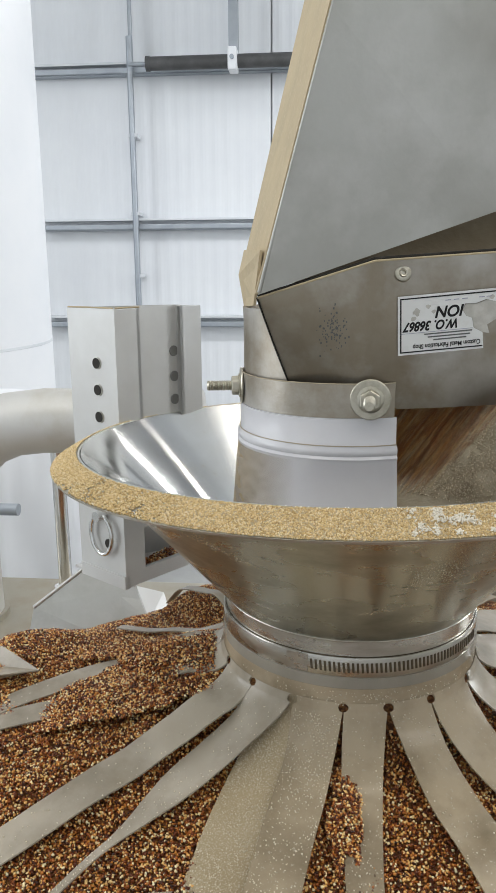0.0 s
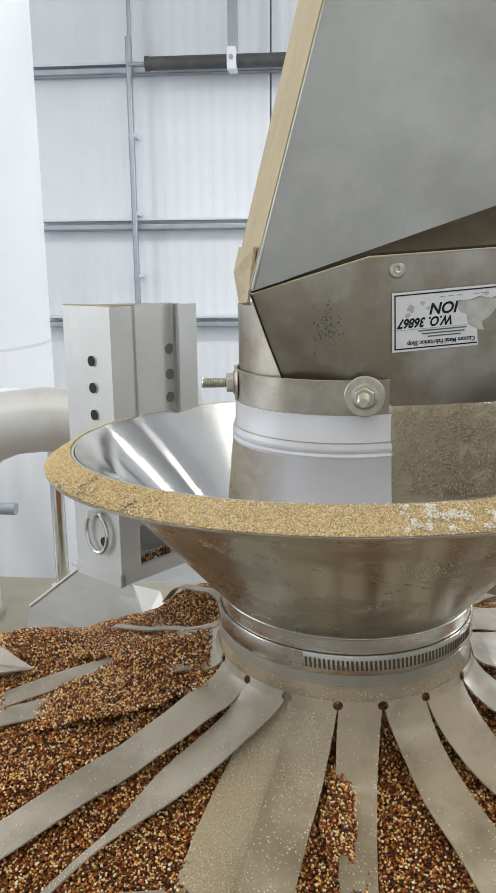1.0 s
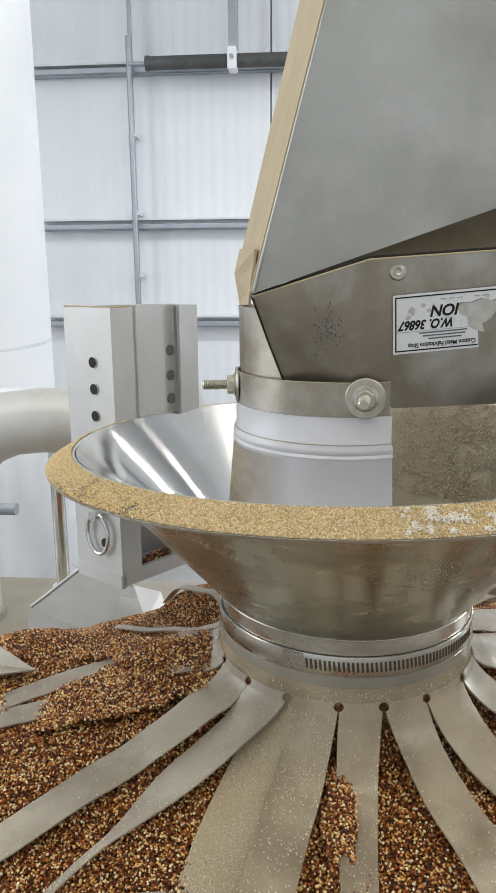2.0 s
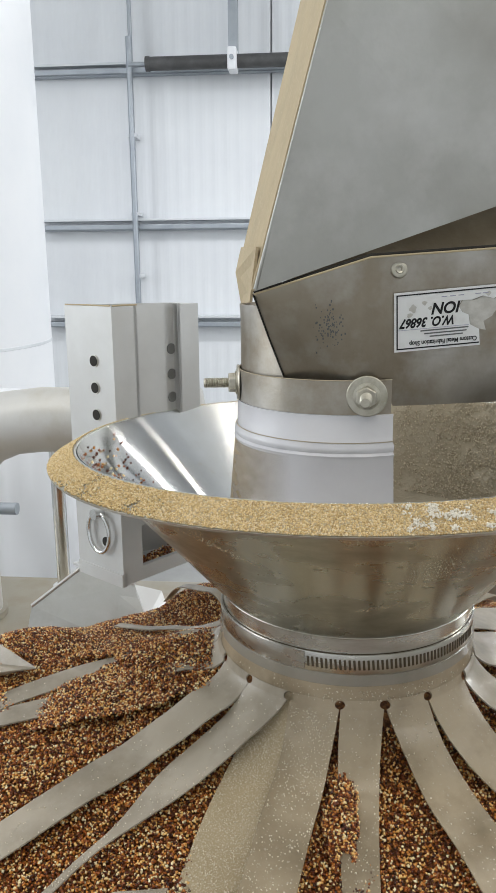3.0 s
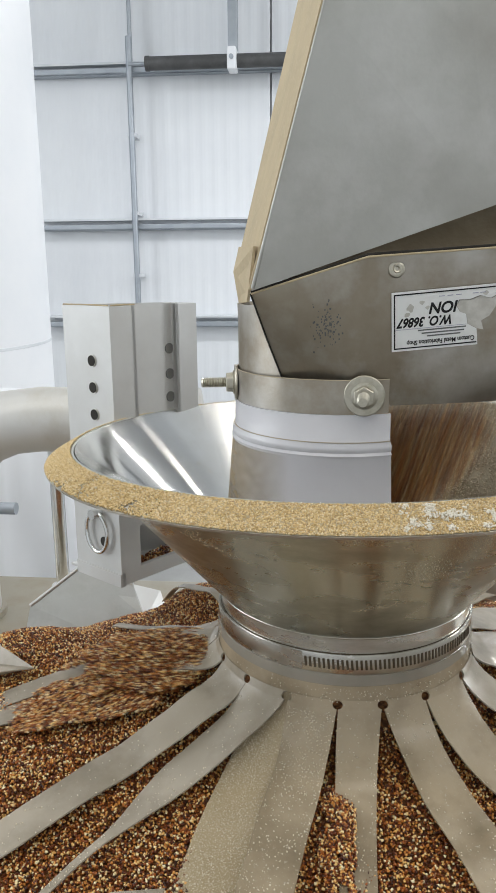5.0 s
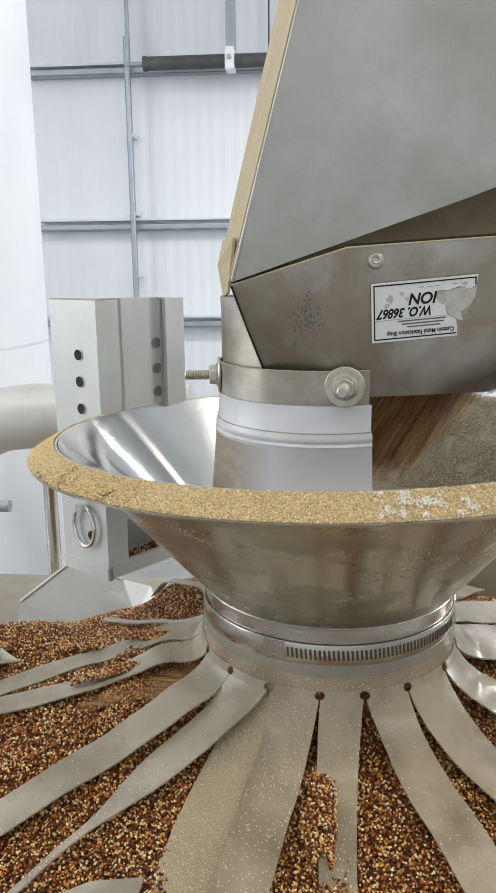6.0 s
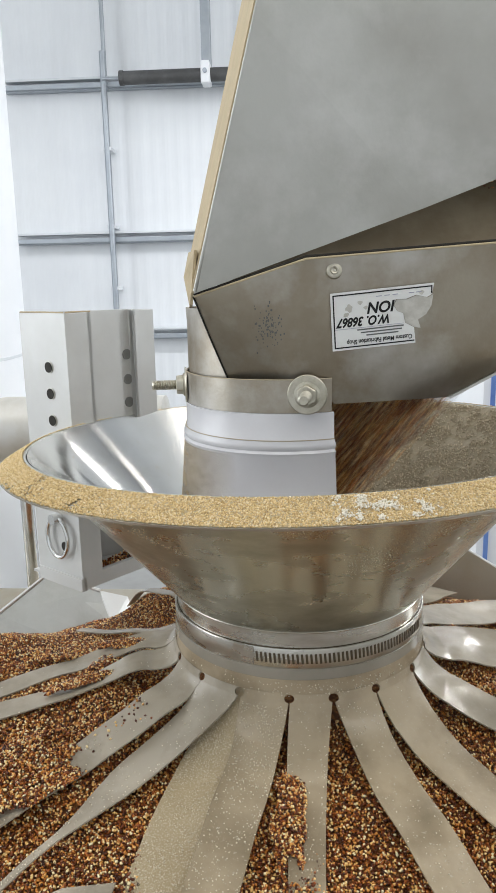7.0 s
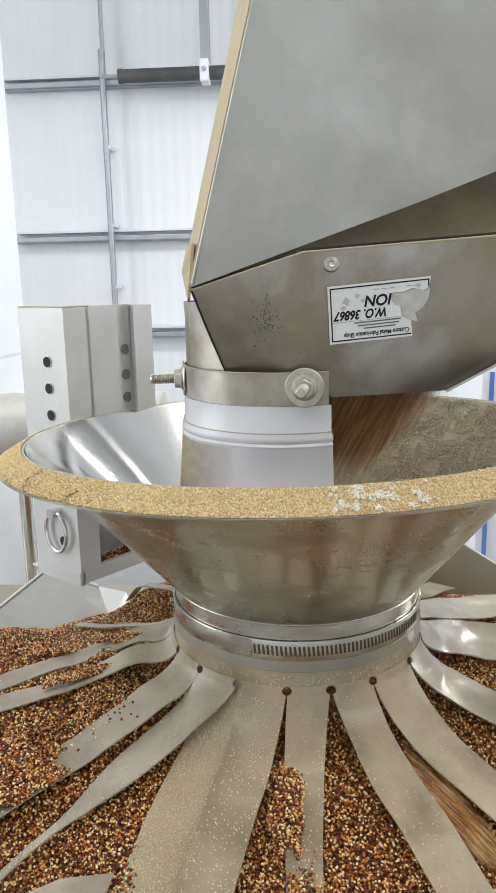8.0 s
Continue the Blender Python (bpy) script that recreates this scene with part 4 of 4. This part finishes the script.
    sp = lathe_bm([(0.0625, 0.168), (0.0625, 0.203), (0.0630, 0.212), (0.061, 0.212), (0.061, 0.168)], 48, -178, -30, closed=True)
    sp.transform(pose(-0.0065, -0.006, 0) @ Matrix.Diagonal((1, 0.93, 1, 1)))
    part("spout_shell", sp, STEEL_BROWN, c, smooth=True)
    bm = lathe_bm([(0.0, 0.0002), (0.0010, 0.0003), (0.0013, 0.0015), (0.0020, 0.0018), (0.0024, 0.0010), (0.0034, 0.0009), (0.0042, 0.0004), (0.0046, -0.001)], 24)
    bm.transform(Matrix.Translation(P(0.021, 0.232, -0.0005)) @ pose(0, 0, 0, 80, 0, 8))
    part("rivet", bm, ZINC, c, smooth=True)
    # faded ink stamp on the lower plate
    bm = bmesh.new()
    for k in range(110):
        x, z = random.gauss(-0.0145, 0.0038), random.gauss(0.2025, 0.0052)
        w = random.uniform(0.00015, 0.00042)
        bm.faces.new([bm.verts.new(P(x + a * w, z + b * w * 1.4, -0.0003)) for a, b in ((-1, -1), (1, -1), (1, 1), (-1, 1))])
    part("ink_stamp", bm, INK_FADED, c, "faded dotted ink stamp")
    return c


def text_part(name, words, size, mat, parent, m, squeeze=1.0, bold=0.0, slant=0.0):
    cu = bpy.data.curves.new(name, "FONT")
    cu.body, cu.size, cu.extrude, cu.offset = words, size, 0.00004, bold
    cu.shear = slant
    ob = new(name, cu)
    bpy.context.view_layer.update()
    me = bpy.data.meshes.new_from_object(ob.evaluated_get(bpy.context.evaluated_depsgraph_get()))
    bpy.data.objects.remove(ob)
    me.materials.clear()
    me.materials.append(mat)
    me.transform(m @ Matrix.Diagonal((squeeze, 1, 1, 1)))
    t = new(name, me)
    t.parent = parent
    return t


def label():
    # the label is stuck on upside down; its own x runs along the words
    o = Vector((0.0755, plate_y(0.0735, 0.224) - 0.0009, 0.2245))
    ux = (Vector((0.0165, plate_y(0.0165, 0.2195) - 0.0009, 0.2195)) - o).normalized()
    uz = Vector((0.0185, plate_y(0.0185, 0.187) - 0.0009, 0.187)) - Vector((0.0165, plate_y(0.0165, 0.2195) - 0.0009, 0.2195))
    uy = (uz - uz.project(ux)).normalized()
    m = Matrix.Translation(o) @ Matrix((ux, uy, ux.cross(uy))).transposed().to_4x4()
    lab = base("paper_label", "torn white paper label stuck upside down on the chute", "label", at=m)
    W, H = 0.0572, 0.0325
    bm = bmesh.new()
    random.seed(5)
    torn = [(0.0005 + 0.001 * random.random(), 0.006), (0.004, 0.0075), (0.010, 0.0055), (0.0155, 0.0072), (0.0212, 0.0068), (0.0226, 0.0100), (0.0205, 0.0135), (0.0172, 0.0150), (0.0162, 0.0205), (0.0112, 0.0235), (0.0104, H)]
    edge = [(0, 0), (W, 0), (W, H)] + list(reversed(torn))
    f = [bm.verts.new((x, y, 0.0002)) for x, y in edge]
    k = [bm.verts.new((x, y, 0.0)) for x, y in edge]
    bm.faces.new(f)
    bm.faces.new(list(reversed(k)))
    for i in range(len(edge)):
        j = (i + 1) % len(edge)
        bm.faces.new((f[i], k[i], k[j], f[j]))
    part("paper", bm, PAPER, lab)
    bm = bmesh.new()
    res = [(0.001, 0.0063), (0.004, 0.0078), (0.010, 0.0058), (0.0155, 0.0075), (0.0212, 0.0071), (0.0229, 0.0100), (0.0208, 0.0135), (0.0175, 0.0150), (0.0165, 0.0205), (0.0115, 0.0235), (0.0080, 0.0245), (0.0095, 0.0195), (0.0050, 0.0170), (0.0020, 0.0125)]
    bm.faces.new([bm.verts.new((x - 0.0006, y, -0.00005)) for x, y in res])
    part("torn_backing", bm, TORN, lab, "grey torn paper backing")
    z = 0.00035
    for x0, x1, y0, y1 in ((0.001, W - 0.0012, 0.0012, 0.0019), (W - 0.0019, W - 0.0012, 0.0019, H - 0.0019), (0.011, W - 0.0012, H - 0.0019, H - 0.0012), (0.001, 0.0017, 0.0019, 0.0055)):
        part("border_line", box_bm(x0, x1, y0, y1, 0.0002, z), INK, lab)
    part("rule", box_bm(0.0168, W - 0.002, 0.0204, 0.0206, 0.0002, z), INK_BLUE, lab)

    def at(x, y):
        return Matrix.Translation((x, y, z))
    text_part("heading", "Custom Metal Fabrication Shop", 0.0036, INK, lab, at(0.0122, 0.0272), 0.80, 0.00008)
    text_part("order_number", "W.O. 36867", 0.0070, INK, lab, at(0.0243, 0.0146), 0.82, 0.00024, 0.28)
    text_part("written_word", "ION", 0.0085, INK, lab, at(0.0215, 0.0072), 0.95, 0.00024, 0.22)
    for y, x0, x1 in ((0.0247, 0.020, 0.038), (0.0230, 0.018, 0.041), (0.0213, 0.017, 0.043)):
        part("small_print", box_bm(x0, x1, y, y + 0.0007, 0.0002, z), INK_FADED, lab)
    for x0, x1 in ((0.007, 0.010), (0.011, 0.014), (0.020, 0.023), (0.0245, 0.0275), (0.029, 0.032)):
        part("pencil_mark", box_bm(x0, x1, 0.0038, 0.0042, 0.0002, z), INK_BLUE, lab)
    for cx, cy, r in ((0.047, 0.009, 0.0022), (0.049, 0.0125, 0.0015), (0.041, 0.0065, 0.0014), (0.038, 0.0095, 0.0012), (0.007, 0.0045, 0.0014)):
        bm = bmesh.new()
        bm.faces.new([bm.verts.new((cx + r * (0.6 + 0.6 * random.random()) * math.cos(a), cy + r * (0.6 + 0.6 * random.random()) * math.sin(a), 0.0003)) for a in [k * math.pi / 6 for k in range(12)]])
        part("scuff", bm, TORN, lab)


def strap():
    s = base("strap", "grey band with two bolts round the spout", "strap", at=pose(-0.0065, -0.006, -0.0028))
    part("band", lathe_bm([(0.0638, 0.1565), (0.0640, 0.1755), (0.0632, 0.1755), (0.0630, 0.1565)], 72, -120, 25, closed=True), STEEL_BROWN, s, smooth=True)
    part("dusty_edge", lathe_bm([(0.0639, 0.1752), (0.0642, 0.1755), (0.0640, 0.1759), (0.0632, 0.1757)], 72, -120, 25), LINING, s, smooth=True)
    for a, z in ((11.5, 0.1672), (-81, 0.1665)):
        m = Matrix.Rotation(radians(a), 4, "Z") @ Matrix.Translation((0, -0.0654 if a > 0 else -0.0638, z)) @ pose(0, 0, 0, 90, 0, -17 if a > 0 else 0)
        bolt = part("washer", lathe_bm([(0.0028, 0.0), (0.0028, 0.0013), (0.0108, 0.0013), (0.0113, 0.0008), (0.0113, 0.0)], 40), ZINC, s, "zinc plated washer", smooth=True)
        bolt.matrix_basis = m
        bm = bmesh.new()
        bmesh.ops.create_cone(bm, cap_ends=True, segments=6, radius1=0.0064, radius2=0.0060, depth=0.005)
        bm.transform(pose(0, 0, 0.0042))
        bmesh.ops.bevel(bm, geom=list(bm.edges), offset=0.0004, segments=1, affect="EDGES")
        part("nut", bm, ZINC, bolt)
        part("nut_flange", lathe_bm([(0.003, 0.0013), (0.0074, 0.0013), (0.0074, 0.002), (0.0062, 0.0026), (0.003, 0.0026)], 32), ZINC, bolt, smooth=True)
        prof = []
        for k in range(34):
            prof.append((0.0033 if k % 2 else 0.0028, 0.004 + k * 0.00052))
        prof += [(0.0024, 0.0222), (0.0, 0.0222)]
        part("threaded_end", lathe_bm(prof, 20), ZINC, bolt)


def sleeve():
    s = base("sleeve", "cloudy clear plastic sleeve hanging from the spout", "sleeve", at=pose(-0.0065, -0.006, -0.0030))
    prof = [(0.0646, 0.1565), (0.0648, 0.1415), (0.0668, 0.1385), (0.0668, 0.1365), (0.0660, 0.1350), (0.0672, 0.1335), (0.0664, 0.1318), (0.068, 0.110), (0.0705, 0.082)]
    inner = [(r - 0.0012, z) for r, z in reversed(prof)]
    part("film", lathe_bm(prof + inner, 96, -150, 26, closed=True), SLEEVE, s, smooth=True)
    part("dust_stain", lathe_bm([(0.0668, 0.1318), (0.0684, 0.110), (0.0709, 0.082), (0.0707, 0.082), (0.0682, 0.110), (0.0666, 0.1318)], 64, -150, 2, closed=True), DUST_FILM, s, "tan dust film on the sleeve", smooth=True)
    part("dust_line", lathe_bm([(0.0650, 0.1411), (0.0657, 0.1413), (0.0657, 0.1408), (0.0651, 0.1406)], 72, -120, 26), LINING, s, "line of tan dust on the ridge")


def grain_burst_mesh(length, n):
    l = RNG.uniform(0, length, n)
    pts = np.stack([-0.044 + (0.074 + 0.93 * np.minimum(l, 0.085)) * RNG.uniform(0, 1, n) ** 1.12 * RNG.uniform(0.9, 1.0, n), RNG.uniform(-0.038, 0.03, n), l], axis=1)
    return grains_mesh("seed_burst", pts, 0.0013, SEED)


BURSTS, SPLASHES, SLIDES = [], [], []


def bursts():
    me, long = grain_burst_mesh(0.10, 26000), grain_burst_mesh(0.115, 30000)
    for k in range(16):
        ob = new("seed_burst", long if k in (12, 13, 14) else me)
        tagged(ob, "loose burst of falling brown seed", "falling seed", "seed bursts", "stuff")
        BURSTS.append(ob)


def splashes():
    """Seeds thrown up the inner wall of the funnel."""
    n = 900
    a = radians(-80) + np.clip(RNG.normal(0, 0.22, n), -0.38, 0.38)
    h = 0.60 + 0.36 * RNG.uniform(0, 1, n) ** 0.8
    pts = []
    for x, y, o in zip(a, h, RNG.uniform(0, 1, n)):
        p = rim_turn(RC + (0.1735 - RC) * y - 0.003 - 0.010 * o * o, 0.030 + 0.098 * y + 0.002 * o, x)
        pts.append((p[0] - 0.002, p[1] - 0.003, p[2]))
    dense = grains_mesh("seed_splash", pts, 0.0013, SEED)
    thin = grains_mesh("seed_sprinkle", pts[::11], 0.0013, SEED)
    for k in range(10):
        ob = new("seed_splash", dense if k in (1, 7) else thin)
        tagged(ob, "brown seeds thrown up the funnel wall", "falling seed", "seed splashes", "stuff")
        SPLASHES.append(ob)


def slide_mesh(name, length, width, height, n, strewn=0):
    """A low tongue of loose seed; its own -y is downhill."""
    pts = []
    while len(pts) < n:
        u, v = RNG.uniform(-1, 1, 2)
        q = u * u + v * v
        if q < 0.62 + 0.6 * noise.noise((u * 3.5, v * 3.5, length * 50)) + RNG.uniform(-0.12, 0.12):
            pts.append((u * width / 2, v * length / 2, height * max(0.0, 1 - q) * RNG.uniform(0.3, 1) + 0.0012))
    for k in range(strewn):
        pts.append((RNG.normal(0, width * 0.16), length * RNG.uniform(0.30, 0.85), 0.0105 + RNG.uniform(0, 0.001)))
    return grains_mesh(name, pts, 0.0011, SEED)


def slides():
    for name, l, w, h, n in (("seed_drift", 0.12, 0.100, 0.0100, 12000), ("seed_drift", 0.15, 0.074, 0.0050, 11000), ("seed_drift", 0.11, 0.075, 0.008, 8000), ("seed_slide", 0.13, 0.044, 0.004, 6500),
                             ("seed_slide", 0.13, 0.044, 0.004, 6500), ("seed_slide", 0.10, 0.03, 0.004, 4000), ("seed_slide", 0.14, 0.060, 0.005, 8500), ("seed_slide", 0.14, 0.060, 0.005, 8500), ("seed_slide", 0.13, 0.034, 0.004, 5000),
                             ("seed_mound", 0.072, 0.026, 0.006, 2800)):
        ob = new(name, slide_mesh(name, l, w, h, n, 90 if l == 0.11 else 0))
        tagged(ob, "loose brown and golden seed sliding down the heap", "seed", "sliding seed", "stuff")
        SLIDES.append(ob)


def seed_patches():
    """Seed left lying on the strips."""
    for k, (bearing, r, l, w, up) in enumerate(((-93, 0.122, 0.060, 0.016, 0.0050), (-76, 0.150, 0.062, 0.015, 0.0045), (-91, 0.178, 0.040, 0.010, 0.0042))):
        ob = new("seed_patch", slide_mesh("seed_patch", l, w, 0.003, int(l * w * 1.6e6)))
        tagged(ob, "thin patch of brown seed left on a strip", "seed", "seed patches", "stuff")
        ob.matrix_basis = on_bed(bearing, r, up)


def on_bed(bearing, r, up=0.0):
    """The pose of a tongue of seed lying on the heap."""
    th = radians(bearing)
    x, y = r * math.sin(th), -r * math.cos(th)
    x2, y2 = (r + 0.03) * math.sin(th), -(r + 0.03) * math.cos(th)
    x1, y1 = (r - 0.03) * math.sin(th), -(r - 0.03) * math.cos(th)
    fall = math.atan2(bed_form(x1, y1) - bed_form(x2, y2), 0.06)
    return Matrix.Translation((x, y, bed_form(x, y) + up)) @ Matrix.Rotation(th, 4, "Z") @ Matrix.Rotation(fall, 4, "X")


def motions():
    times = (0.0, 0.58, 1.12, 1.70, 2.25, 2.78, 3.25, 3.80, 4.325, 4.92, 5.45, 5.99, 6.44, 6.98, 7.49, 8.0)
    for ob, t in zip(BURSTS, times):
        rows = [(t - 0.10, (0.062, 0.0, 0.195)), (t + 0.0, (0.018, 0.0, 0.105)), (t + 0.08, (-0.015, 0.0, 0.045)), (t + 0.19, (-0.026, 0.0, -0.14)), (t + 0.25, (-0.026, 0.0, -0.25))]
        up = rows[0][1]
        if t - 0.10 <= 0:
            keyed = [r for r in rows if r[0] >= 0]
        else:
            keyed = [(0.0, up)] + [r for r in rows if r[0] <= 8.0]
        if keyed[-1][0] < 8.0:
            keyed.append((8.0, keyed[-1][1]))
        walk(ob, [(a, pose(*p)) for a, p in keyed])
    for ob, t in zip(SPLASHES, (0.25, 0.80, 1.32, 3.0, 3.5, 4.02, 4.52, 7.2, 7.8, 6.12)):
        low, mid = pose(0.115, 0.022, -0.175), pose(0.085, 0.012, -0.085)
        walk(ob, [(0.0, low), (t - 0.18, low), (t - 0.10, mid), (t - 0.02, pose(0, 0, 0)), (t + 0.05, pose(0.006, 0.004, -0.006, 0, 0, 4)), (t + 0.16, mid), (t + 0.24, low), (8.0, low)] if t + 0.24 < 8 else [(0.0, low), (8.0, low)])
    bank, drift, cover, flow, flow2, flow3, flow4, flow5, flow6, mound = SLIDES
    walk(bank, [(0.0, on_bed(-82, 0.112, 0.003)), (4.75, on_bed(-82, 0.112, 0.003)), (5.0, on_bed(-83, 0.135, 0.002)), (5.3, on_bed(-88, 0.20, -0.004)), (5.7, on_bed(-90, 0.27, -0.02)), (8.0, on_bed(-90, 0.27, -0.02))])
    walk(drift, [(0.0, on_bed(-75, 0.156, 0.003)), (4.85, on_bed(-75, 0.156, 0.003)), (5.1, on_bed(-73, 0.180, 0.004)), (5.4, on_bed(-68, 0.245, 0.002)), (5.6, on_bed(-64, 0.31, -0.004)), (5.8, on_bed(-60, 0.39, -0.03)), (8.0, on_bed(-60, 0.39, -0.03))])
    walk(cover, [(0.0, on_bed(-62, 0.07, -0.03)), (6.08, on_bed(-62, 0.07, -0.03)), (6.24, on_bed(-61, 0.12, -0.002)), (6.43, on_bed(-56, 0.200, 0.005)), (6.7, on_bed(-56, 0.205, 0.005)), (7.4, on_bed(-56, 0.211, 0.005)), (8.0, on_bed(-56, 0.215, 0.005))])
    walk(flow, [(0.0, on_bed(15, 0.045, -0.03)), (1.35, on_bed(15, 0.045, -0.03)), (1.5, on_bed(15, 0.13)), (1.8, on_bed(15, 0.20)), (2.2, on_bed(15, 0.27, -0.006)), (8.0, on_bed(15, 0.27, -0.006))])
    walk(flow2, [(0.0, on_bed(15, 0.045, -0.03)), (4.25, on_bed(15, 0.045, -0.03)), (4.45, on_bed(15, 0.12)), (4.8, on_bed(15, 0.20)), (5.2, on_bed(15, 0.28, -0.006)), (8.0, on_bed(15, 0.28, -0.006))])
    walk(flow3, [(0.0, on_bed(34, 0.045, -0.03)), (7.75, on_bed(34, 0.045, -0.03)), (8.0, on_bed(34, 0.15))])
    walk(flow4, [(0.0, on_bed(-62, 0.05, -0.045)), (6.48, on_bed(-62, 0.05, -0.045)), (6.64, on_bed(-62, 0.16, 0.004)), (6.82, on_bed(-60, 0.25, 0.003)), (7.1, on_bed(-60, 0.37, -0.02)), (8.0, on_bed(-60, 0.37, -0.02))])
    walk(flow5, [(0.0, on_bed(-64, 0.05, -0.045)), (7.02, on_bed(-64, 0.05, -0.045)), (7.18, on_bed(-62, 0.15, 0.004)), (7.38, on_bed(-60, 0.24, 0.003)), (7.7, on_bed(-60, 0.37, -0.02)), (8.0, on_bed(-60, 0.37, -0.02))])
    walk(flow6, [(0.0, on_bed(-68, 0.05, -0.045)), (5.88, on_bed(-68, 0.05, -0.045)), (6.02, on_bed(-68, 0.13, 0.001)), (6.2, on_bed(-65, 0.20, 0.001)), (6.45, on_bed(-62, 0.30, -0.01)), (6.8, on_bed(-60, 0.37, -0.02)), (8.0, on_bed(-60, 0.37, -0.02))])
    walk(mound, [(0.0, on_bed(-2.0, 0.128, 0.002)), (4.2, on_bed(-2.0, 0.128, 0.002)), (4.6, on_bed(-2.0, 0.145, 0.001)), (6.0, on_bed(-2.0, 0.135, 0.002)), (8.0, on_bed(-2.0, 0.135, 0.002))])


hall()
wall_fittings()
silo()
machine_body()
left_background()
right_background()
elbow_pipe()
bracket_box()
seed_bed()
skirt()
funnel()
hose_clamp()
chute()
label()
strap()
sleeve()
bursts()
splashes()
slides()
seed_patches()
motions()
